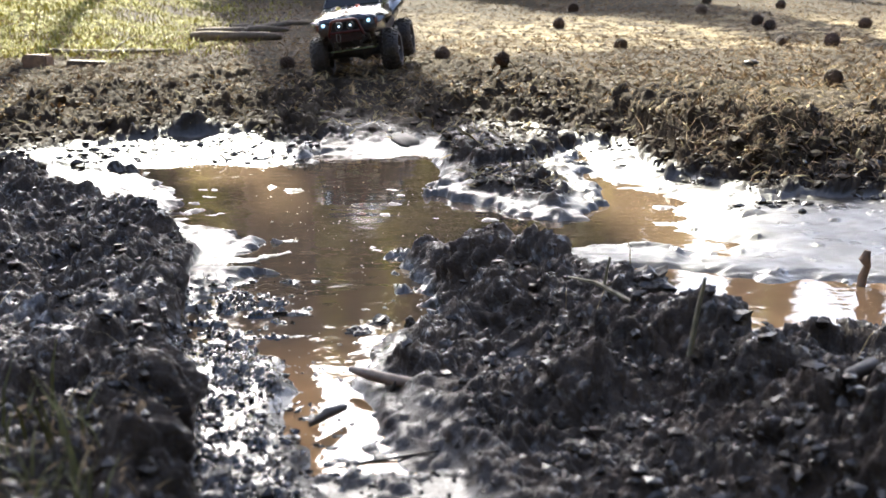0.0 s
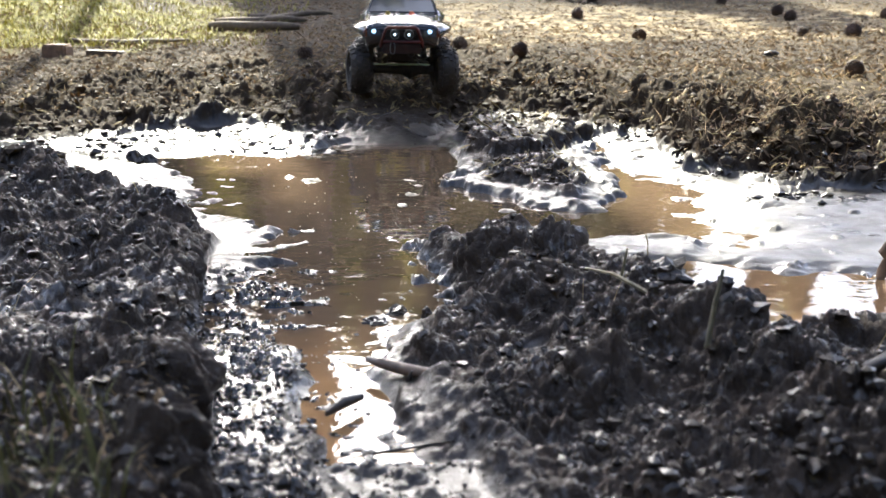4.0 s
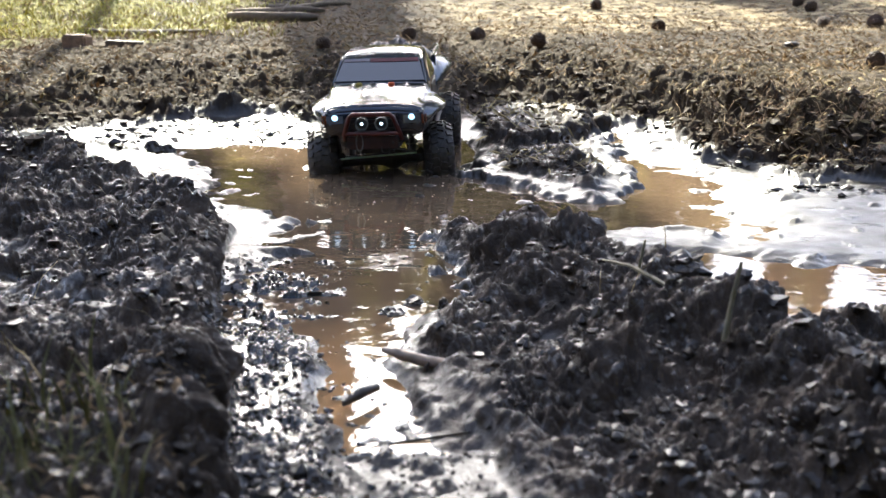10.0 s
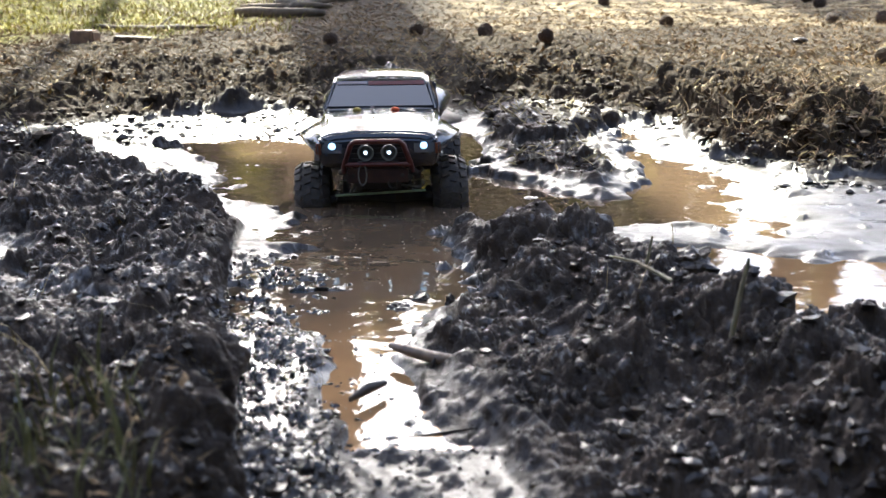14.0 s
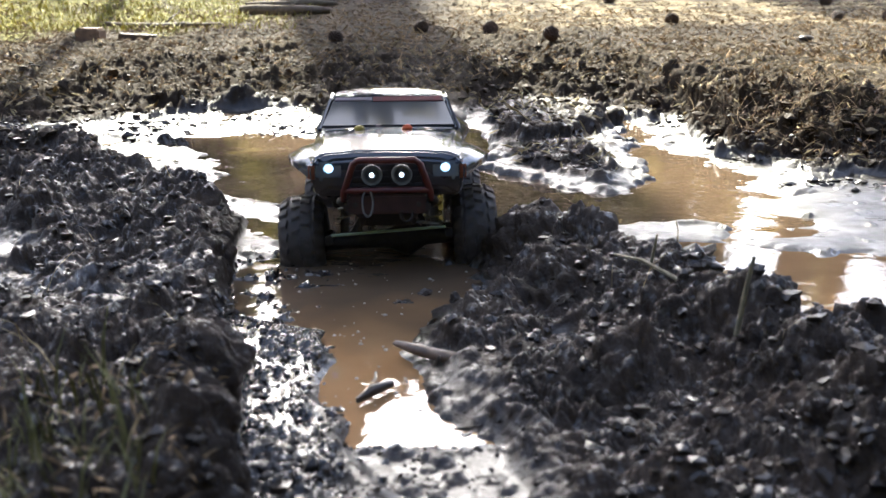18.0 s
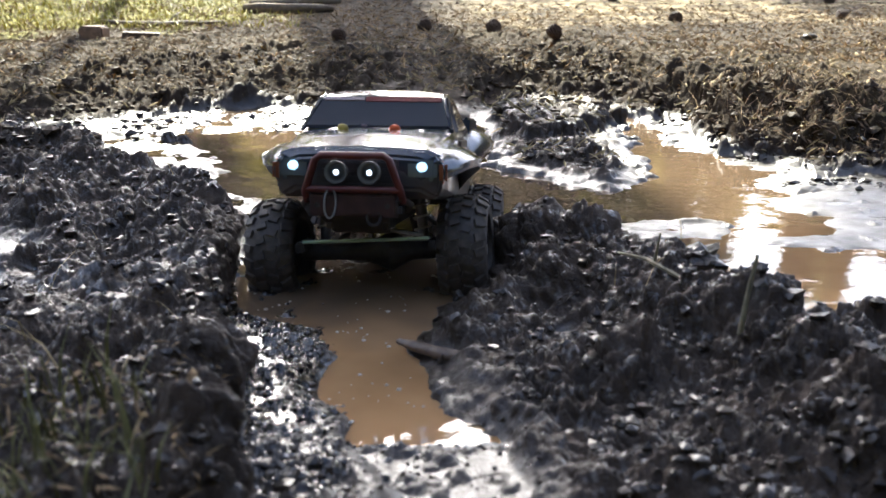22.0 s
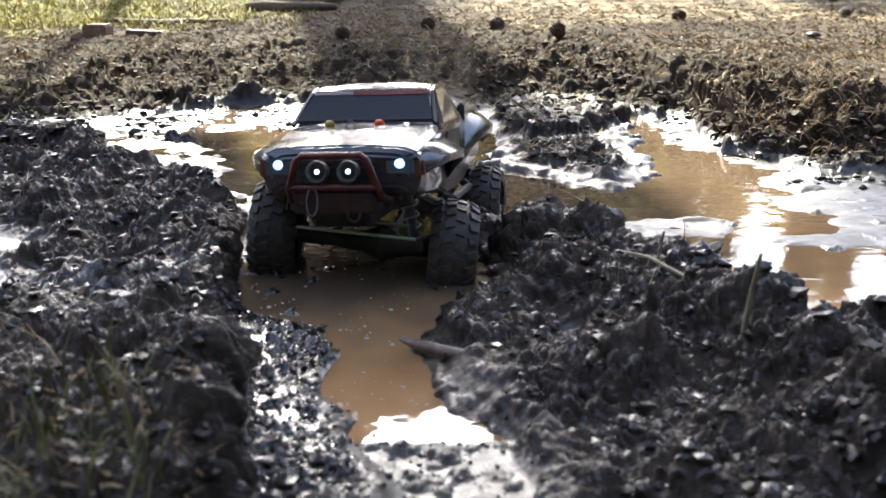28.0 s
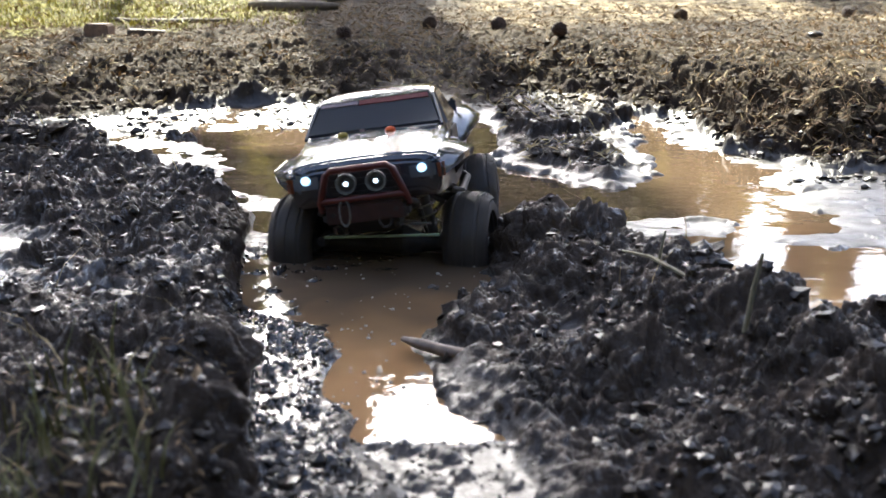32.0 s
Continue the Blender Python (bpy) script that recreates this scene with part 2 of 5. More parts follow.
def perlin(x, y):
    """Gradient noise, about -0.7 to 0.7."""
    fi, fj = np.floor(x), np.floor(y)
    fx, fy = x - fi, y - fj
    i, j = fi.astype(np.int32), fj.astype(np.int32)
    i0, i1, j0, j1 = (i & 511) << 9, ((i + 1) & 511) << 9, j & 511, (j + 1) & 511
    u, v = fx * fx * fx * (fx * (fx * 6 - 15) + 10), fy * fy * fy * (fy * (fy * 6 - 15) + 10)

    def corner(at, dx, dy):
        h = HASH[at]
        return GRAD_X[h] * (fx - dx) + GRAD_Y[h] * (fy - dy)

    a = corner(i0 + j0, 0, 0)
    a = a + (corner(i1 + j0, 1, 0) - a) * u
    b = corner(i0 + j1, 0, 1)
    b = b + (corner(i1 + j1, 1, 1) - b) * u
    return a + (b - a) * v


def fbm(x, y, size, octaves=3):
    total, amp, freq = 0.0, 1.0, 1.0 / size
    for k in range(octaves):
        total = total + amp * perlin(x * freq + 17.3 * k, y * freq - 9.1 * k)
        amp, freq = amp * 0.5, freq * 2.03
    return total


def lumps(x, y, size, share=0.8):
    """Rounded clods of about that size, 0 to 1 high; share of the cells that hold one."""
    u, v = x / size, y / size
    x = u + 0.45 * perlin(u * 1.7, v * 1.7) + 0.28 * perlin(u * 4.3, v * 4.3)
    y = v + 0.45 * perlin(u * 1.7 + 40, v * 1.7) + 0.28 * perlin(u * 4.3 + 40, v * 4.3)
    xi, yi = np.floor(x).astype(int), np.floor(y).astype(int)
    best = np.zeros_like(x)
    for dx in (-1, 0, 1):
        for dy in (-1, 0, 1):
            c = CELL[PERM[PERM[(xi + dx) & 511] + ((yi + dy) & 511)] & 511]
            d = ((xi + dx + c[..., 0] - x) ** 2 + (yi + dy + c[..., 1] - y) ** 2) / 0.55
            high = np.where(c[..., 2] < share, 0.35 + 0.65 * c[..., 2] / share, 0)
            best = np.maximum(best, high * np.clip(1 - d, 0, 1) ** 0.7)
    return best


def facets(x, y, size):
    """Broken crumbs: every cell is a plane of its own height and tilt, 0 to 1 high."""
    u, v = x / size, y / size
    x = u + 0.35 * perlin(u * 2.1, v * 2.1) + 0.2 * perlin(u * 5.3, v * 5.3)
    y = v + 0.35 * perlin(u * 2.1 + 40, v * 2.1) + 0.2 * perlin(u * 5.3 + 40, v * 5.3)
    xi, yi = np.floor(x).astype(int), np.floor(y).astype(int)
    best, second, high = np.full(x.shape, 9.0), np.full(x.shape, 9.0), np.zeros_like(x)
    for dx in (-1, 0, 1):
        for dy in (-1, 0, 1):
            c = CELL[PERM[PERM[(xi + dx) & 511] + ((yi + dy) & 511)] & 511]
            ox, oy = x - xi - dx - c[..., 0], y - yi - dy - c[..., 1]
            d = ox * ox + oy * oy
            own = 0.25 + 0.6 * c[..., 2] + 0.7 * ox * np.cos(40 * c[..., 2]) + 0.7 * oy * np.sin(40 * c[..., 2])
            near = d < best
            second = np.where(near, best, np.minimum(second, d))
            high = np.where(near, own, high)
            best = np.where(near, d, best)
    crack = np.clip((np.sqrt(second) - np.sqrt(best)) / 0.22, 0, 1)
    return np.clip(high, 0, 1.2) * (0.25 + 0.75 * crack)


def step(a, b, v):
    t = np.clip((v - a) / (b - a), 0, 1)
    return t * t * (3 - 2 * t)


def along(x, y, line):
    """Distance to a line of (x, y, ...) points, signed to its right-hand side, and the line's further values at the nearest place."""
    best, side, vals = np.full(np.shape(x), 1e9), np.zeros(np.shape(x)), None
    for p, q in zip(line, line[1:]):
        ex, ey = q[0] - p[0], q[1] - p[1]
        s = np.clip(((x - p[0]) * ex + (y - p[1]) * ey) / (ex * ex + ey * ey), 0, 1)
        d = np.hypot(x - p[0] - s * ex, y - p[1] - s * ey)
        near = d < best
        best = np.where(near, d, best)
        side = np.where(near, np.sign((x - p[0]) * ey - (y - p[1]) * ex), side)
        new_vals = [p[k] + s * (q[k] - p[k]) for k in range(2, len(p))]
        vals = new_vals if vals is None else [np.where(near, n, o) for n, o in zip(new_vals, vals)]
    return best * side, vals


# crest lines: x, y, height, half-width to the right of the line, to the left of it
MOUND = [(0.050, 1.33, 0.040, 0.06, 0.06), (0.090, 1.24, 0.068, 0.07, 0.085), (0.15, 1.14, 0.077, 0.08, 0.14), (0.22, 1.03, 0.084, 0.09, 0.210), (0.27, 0.92, 0.082, 0.09, 0.220),
         (0.335, 0.77, 0.078, 0.10, 0.190), (0.38, 0.50, 0.085, 0.12, 0.17), (0.42, 0.10, 0.10, 0.28, 0.28)]
LEFT = [(-1.35, 1.95, 0.06, 0.20, 0.20), (-0.80, 1.79, 0.070, 0.14, 0.25), (-0.60, 1.69, 0.072, 0.13, 0.30), (-0.43, 1.50, 0.064, 0.11, 0.30), (-0.315, 1.39, 0.058, 0.08, 0.30),
        (-0.280, 1.22, 0.054, 0.055, 0.30), (-0.259, 1.08, 0.054, 0.052, 0.30), (-0.226, 0.92, 0.064, 0.050, 0.30), (-0.178, 0.72, 0.074, 0.048, 0.30), (-0.150, 0.50, 0.090, 0.06, 0.30), (-0.17, 0.10, 0.11, 0.1, 0.3)]
SHORE = [(-3.0, 2.05), (-1.0, 2.17), (-0.79, 2.26), (-0.65, 2.35), (-0.56, 2.47), (-0.43, 2.53), (-0.31, 2.38), (-0.235, 2.32), (-0.20, 2.18), (-0.165, 2.20), (-0.14, 2.42), (0.0, 2.47), (0.06, 2.33), (0.14, 2.48),
         (0.42, 2.48), (0.47, 2.30), (0.535, 2.18), (0.550, 1.90), (0.565, 1.80), (0.62, 1.79), (0.66, 1.69), (0.73, 1.70), (0.83, 1.65), (1.0, 1.62), (3.0, 1.4)]


def shore(x):
    return np.interp(x, [p[0] for p in SHORE], [p[1] for p in SHORE])


def beside(x, y, line):
    """Distance to the right of a line given as (y, x) points, its corners rounded."""
    ys, xs = zip(*line)
    at = lambda v: sum(np.interp(v + d, ys, xs) for d in (-0.04, -0.02, 0, 0.02, 0.04)) / 5
    slope = (at(y + 0.02) - at(y - 0.02)) / 0.04
    return (x - at(y)) / np.sqrt(1 + slope * slope)


RIGHT_EDGE = ((1.205, 0.66), (1.225, 0.50), (1.265, 0.44), (1.305, 0.37), (1.335, 0.46), (1.355, 0.50), (1.375, 0.47), (1.39, 0.42), (1.47, 0.39), (1.545, 0.40), (1.60, 0.44), (1.65, 0.46), (1.79, 0.455), (1.85, 0.42), (1.93, 0.36), (2.4, 0.40))


def flats(x, y, wob):
    """Smooth wet mud level with the water: right of the spit, left of the ruts, along the far shore."""
    wave = 0.35 * wob + 0.034 * fbm(x, y * 1.6, 0.075, 3)
    right = step(-0.07, 0.05, wave + beside(x, y, RIGHT_EDGE)) * step(1.10, 1.29, y + wave)
    left = step(0.06, -0.03, wave + beside(x, y, ((1.14, -0.23), (1.24, -0.195), (1.33, -0.20), (1.44, -0.195), (1.50, -0.26), (1.54, -0.31), (1.66, -0.36), (1.88, -0.42), (1.96, -0.46), (2.0, -0.52), (2.04, -0.58), (2.14, -0.58), (2.18, -0.42), (2.2, -0.2)))) * step(1.12, 1.2, y)
    far = step(2.06, 2.20, y + wob)
    right, left, far = (1 - (1 - m) ** 1.8 for m in (right, left, far))
    return right, left, far


def smear(x, y):
    """Where the wheels smeared the rut's floor: crumbs on a wet film to the left, a smooth pan in front and to the right."""
    off = x + 0.075 - 0.25 * np.maximum(0, 0.92 - y)
    near = step(0.90, 0.76, y)
    crumbs = step(-0.025, -0.050, off + 0.022 * near) * step(-0.17, -0.12, off) * step(1.3, 1.15, y) * step(0.52, 0.62, y)
    pan = step(0.86, 0.76, y) * step(0.03, -0.02, x - np.interp(y, [0.55, 0.63, 0.70, 0.77, 0.86], [0.105, 0.092, 0.060, 0.042, 0.028]) + 0.02 * fbm(x, y, 0.06, 2)) * step(-0.082, -0.045, off)
    side = step(0.01, 0.04, off) * step(0.12, 0.06, off) * step(0.90, 0.80, y)
    return crumbs, np.maximum(pan, side)


def base_z(x, y):
    """The large forms: the flooded ruts, their banks and the ground that rises behind. Still water stands at 0."""
    x, y = np.asarray(x, float), np.asarray(y, float)
    wob = 0.05 * fbm(x, y, 0.22, 2)
    ys = shore(x + 0.07 * fbm(x, y, 0.13, 3)) + wob
    # bed of the ruts and the shallows beside them
    bed = -0.045 + 0.02 * step(1.55, 1.1, y) + 0.012 * fbm(x, y, 0.3, 2)
    bed = bed + (step(1.20, 0.90, y) * 0.0275 + step(0.715, 0.67, y) * 0.018) * np.maximum(step(0.25, 0.10, x), step(0.95, 0.85, y))
    bed = bed + 0.024 * np.maximum(step(0.24, 0.34, x), step(-0.22, -0.32, x)) * step(1.0, 1.15, y)
    middle = -0.075 + 0.25 * np.maximum(0, 0.92 - y)
    off = x - middle + 0.35 * wob + 0.022 * fbm(x, y, 0.06, 2)
    rim = 0.011 * step(0.022, 0.052, off) * step(0.70, 0.79, y) + 0.010 * step(-0.020, -0.050, off + 0.018 * step(0.95, 0.8, y))
    bed = bed + (rim + (0.008 + 0.010 * step(1.05, 0.95, y)) * step(0.06, 0.10, off)) * step(1.2, 1.0, y) * step(0.25, 0.10, x)
    skins = np.maximum(step(0.22, 0.32, fbm(x * 0.8, y * 1.4, 0.085, 2)), step(0.26, 0.34, fbm(x * 0.6 + 5, y * 1.4, 0.035, 2))) * step(2.05, 1.5, y) * step(0.12, 0.05, x)
    bed = np.where(skins > 0, bed + (0.0025 - bed) * skins * (bed < 0.002), bed)
    right, left, far = flats(x, y, wob)
    foot, _ = along(x, y, LEFT)
    left_foot = step(-0.19, -0.12, foot + 0.8 * wob) * step(1.0, 1.15, y) * step(1.75, 1.55, y)
    flat = 0.0105 + 0.003 * fbm(x, y, 0.20, 2) + 0.002 * fbm(x * 0.5, y * 1.5, 0.06, 2) + 0.006 * np.clip(x - 0.55, 0, 0.3)
    flat = flat - right * 0.0075 * (1 - step(0.02, 0.15, beside(x, y, RIGHT_EDGE) + 0.5 * wob + 0.05 * fbm(x, y * 1.5, 0.10, 3))) * step(1.28, 1.36, y)
    flat = flat - np.maximum(left, far) * (1 - right) * (0.0008 - 0.008 * fbm(x, y, 0.11, 2))
    wet = np.maximum(np.maximum(left, far), np.maximum(right, 0.8 * left_foot))
    z = bed + (flat - bed) * wet
    shoal = step(1.25, 1.29, y + 0.5 * wob) * step(1.42, 1.38, y + 0.5 * wob) * step(0.16, 0.24, x) * (1 - wet)
    z = z + (0.0100 + 0.004 * fbm(x * 0.45, y * 1.6, 0.07, 2) - z) * shoal
    # spit of mud between the two ruts: a low glinting apron, then two broken steps
    lo = np.interp(y, [1.52, 1.61, 1.68, 1.76, 1.88, 2.01, 2.30, 2.60], [0.262, 0.205, 0.165, 0.095, 0.055, 0.041, 0.055, 0.08])
    hi = np.interp(y, [1.52, 1.61, 1.70, 1.85, 2.10, 2.37, 2.60], [0.268, 0.350, 0.372, 0.388, 0.40, 0.42, 0.46])
    rag = 0.5 * wob + 0.045 * fbm(x, y, 0.055, 3)
    edge = np.minimum(x - lo, hi - x) + rag
    apron = -0.045 + (0.051 + 0.010 * step(1.56, 1.75, y) + 0.016 * step(0.03, 0.13, edge)) * step(-0.07, 0.035, edge) * step(1.46, 1.58, y + rag)
    knob = np.hypot((x - 0.212) / 0.078, (y - 1.80) / 0.080) + 2.2 * rag
    first = 0.044 * step(1.0, 0.72, knob)
    back = np.minimum(x - (0.125 - 0.02 * step(1.95, 2.3, y)), 0.305 + 0.10 * step(1.9, 2.35, y) - x) + rag
    second = 0.056 * step(-0.015, 0.045, back) * step(1.915, 1.965, y + 1.2 * rag - 0.5 * np.abs(x - 0.215)) * step(2.9, 2.5, y)
    z = np.maximum(z, np.maximum(apron, np.maximum(first, second)))
    z = np.maximum(z, -0.04 + (0.056 + 0.026 * step(0.11, 0.16, x)) * step(0.04, 0.08, x) * step(1.0, 0.9, y + 0.5 * wob))
    # mounds that the wheels threw up
    for line in (MOUND, LEFT):
        d, (h, wr, wl) = along(x, y, line)
        k = np.where(d > 0, d / wl, -d / wr)
        m = (h + 0.035) * step(1.25, 0.0, np.abs(k) + 3.2 * wob) - 0.035
        if line is LEFT:
            plain = -0.04 + 0.04 * step(0.0, 0.05, d) + step(0.0, 0.05, d) * (h * 0.9 - 0.01 + 0.02 * fbm(x, y, 0.2, 2) - 0.030 * step(0.12, 0.26, d) * step(0.85, 1.0, y) * step(1.5, 1.3, y))
            fade = step(1.6, 2.0, y + 0.35 * x + 0.35)
            m = np.maximum(m, plain * (1 - fade) - 0.05 * fade)
        z = np.maximum(z, m)
    # far bank and the ground behind it
    up = y - ys
    ramp = step(0.20, 0.08, np.abs(x + 0.05)) * step(2.9, 2.4, y) * step(1.85, 2.0, y)
    turn = (shore(x + 0.03) - shore(x - 0.03)) / 0.06
    off_shore = np.where(up < 0, up, up / np.sqrt(1 + 0.8 * turn * turn))
    bank = 0.028 * step(-0.04, 0.06, off_shore) + 0.047 * step(0.0, 0.32, off_shore) + 0.040 * step(0.15, 1.0, up) + 0.045 * np.clip(y - 3.3, 0, 7)
    bank = bank + (0.020 * step(0.0, 0.16, off_shore) * step(0.7, 0.3, up) + 0.02 * fbm(x, y, 0.17, 2) * step(0, 0.1, up) * step(0.9, 0.5, up)) * step(0.36, 0.46, x)
    hill = 0.10 * step(-0.9, -1.5, x + 0.03 * (y - 4)) * step(3.6, 4.6, y)
    track = np.interp(y, [1.9, 2.06, 2.30, 2.45, 2.7, 3.0, 3.3], [-0.05, -0.040, 0.010, 0.046, 0.066, 0.085, 0.113])
    far = np.where(up > -0.05, np.maximum(z * step(0.1, 0.0, up), bank + hill), z)
    far = far * (1 - ramp) + np.maximum(track, z * (1 - ramp)) * ramp
    z = np.where(up > -0.05, far, np.where(ramp > 0, z * (1 - ramp) + track * ramp, z))
    # dry ground closes the ruts to both sides and behind
    shut = np.maximum(step(1.35, 2.1, np.abs(x - 0.1)), step(0.2, -0.5, y)) * step(3.0, 2.6, y)
    z = z * (1 - shut) + (0.11 + 0.02 * fbm(x, y, 0.8, 2)) * shut
    return z + 0.02 * fbm(x, y, 3.0, 2) * step(5, 9, np.hypot(x, y))


def rough_of(x, y, z):
    """How clodded the ground is: high on the mud banks, low on trodden earth and in the flats."""
    up = y - shore(x)
    r = 0.07 + 0.93 * step(0.008, 0.028, z) * step(-0.02, 0.0, z)
    d, (_, wr, wl) = along(x, y, MOUND)
    flank = step(1.22, 1.02, np.where(d > 0, d / wl, -d / wr)) * step(-0.022, -0.006, z)
    r = np.maximum(r, 0.8 * flank)
    right, left, far = flats(x, y, 0.05 * fbm(x, y, 0.22, 2))
    flat = step(0.026, 0.018, z)
    r = r * (1 - np.maximum(0.86 * right, 0.55 * np.maximum(left, far)) * flat)
    dry = np.maximum(step(0.30, 0.95, up + 0.45 * fbm(x, y, 0.35, 3)), np.maximum(step(1.35, 2.1, np.abs(x - 0.1)), step(0.2, -0.5, y)))
    r = r * (1 - 0.30 * step(0.5, 0.9, up) - 0.42 * step(0.9, 1.7, up)) * (1 + 0.25 * step(0.0, 0.1, up) * step(0.9, 0.5, up))
    r = r * (1 - 0.5 * step(0.22, 0.1, np.abs(x + 0.05)) * step(2.2, 2.4, y))
    r = np.maximum(r, 0.27 * step(0.21, 0.15, np.abs(x - 0.21)) * step(1.53, 1.60, y) * step(2.3, 2.2, y) * step(0.002, 0.008, z))
    r = np.maximum(r, 0.6 * step(0.03, 0.06, x) * step(0.84, 0.89, y) * step(1.05, 0.98, y) * step(0.3, 0.2, x))
    r = r * (1 - 0.65 * step(0.24, 0.18, np.abs(x - 0.22)) * step(1.46, 1.52, y) * step(2.2, 2.0, y) * step(0.036, 0.026, z))
    r = r * (1 - 0.35 * step(0.25, 0.18, np.abs(x - 0.23)) * step(1.8, 2.0, y) * step(2.6, 2.4, y))
    crumbs, pan = smear(x, y)
    low = step(0.045, 0.026, z)
    return r * (1 - 0.94 * pan * low) * (1 - 0.8 * crumbs * low), dry


def near_clods(x, y):
    """Wet clods and crumbs of the thrown-up banks, a hand's width and less."""
    wx, wy = x + 0.012 * fbm(x, y, 0.05, 2), y + 0.012 * fbm(x + 7, y, 0.05, 2)
    c = 0.016 * lumps(wx, wy, 0.085, 0.5) + 0.014 * lumps(wx + 4, wy, 0.042, 0.65) + 0.005 * facets(x + 3, y, 0.042) + 0.0085 * lumps(x + 9, y, 0.021, 0.7) + 0.005 * facets(x, y + 5, 0.015) + 0.0040 * lumps(x, y + 2, 0.010, 0.6)
    c = c + 0.010 * np.abs(perlin(wx / 0.055, wy / 0.055)) + 0.004 * perlin(wx / 0.027 + 5, wy / 0.027) + 0.003 * perlin(wx / 0.013, wy / 0.013 + 3)
    c = c * (0.70 + 0.55 * step(-0.25, 0.25, fbm(x + 3, y + 1, 0.16, 2)))
    return c + 0.020 * fbm(x, y, 0.11, 3) - 0.022


def far_clods(x, y):
    """Coarse broken clods of the far bank and the kicked-up earth behind it."""
    wx, wy = x + 0.02 * fbm(x, y, 0.08, 2), y + 0.02 * fbm(x + 7, y, 0.08, 2)
    c = 0.008 * lumps(wx, wy, 0.13, 0.5) + 0.012 * lumps(wx + 4, wy, 0.055, 0.55) + 0.013 * facets(wx, wy + 5, 0.036) + 0.010 * lumps(wx + 9, wy, 0.026, 0.6)
    c = c * (0.45 + 0.85 * step(-0.2, 0.25, fbm(x + 3, y + 1, 0.30, 2)))
    return c + 0.018 * fbm(x, y, 0.22, 4) + 0.006 * perlin(x / 0.015, y / 0.015) + 0.006 * perlin(x / 0.03, y / 0.03) - 0.016


def relief(x, y, z):
    """Clods, crumbs and creases that stand off the large forms."""
    shape = np.shape(x)
    x, y, z = np.ravel(x), np.ravel(y), np.ravel(z)
    out = np.zeros(len(x))
    near = step(8.0, 6.0, y) * step(-0.2, 0.2, y) * step(1.3, 1.0, np.abs(x) / (0.5 + 0.5 * np.maximum(y, 0)))
    seen = near > 0
    x, y, z, near = x[seen], y[seen], z[seen], near[seen]
    r, dry = rough_of(x, y, z)
    back = np.maximum(step(1.95, 2.25, y), step(-0.06, 0.04, y - shore(x)) * step(0.44, 0.54, x))
    c = np.zeros(len(x))
    for pick, clods, share in ((back < 1, near_clods, 1 - back), (back > 0, far_clods, back)):
        c[pick] += clods(x[pick], y[pick]) * share[pick]
    crumbs, pan = smear(x, y)
    specks = 0.009 * facets(x + 2, y + 2, 0.010) * step(0.25, 0.5, lumps(x + 2, y + 2, 0.015, 0.27)) * crumbs + 0.004 * lumps(x + 1, y, 0.012, 0.05) + 0.0045 * lumps(x + 6, y, 0.009, 0.16) * pan
    specks = specks + 0.009 * lumps(x + 8, y, 0.030, 0.16) * step(1.5, 1.6, y) * step(0.0, 0.15, perlin(x / 0.12, y / 0.07))
    out[seen] = near * (r * c + specks * (1 - step(0.03, 0.05, z)) - 0.004 * (1 - r) * step(0.02, 0.0, z))
    return out.reshape(shape)


def ground_z(x, y):
    x, y = np.asarray(x, float), np.asarray(y, float)
    z = base_z(x, y)
    return z + relief(x, y, z)


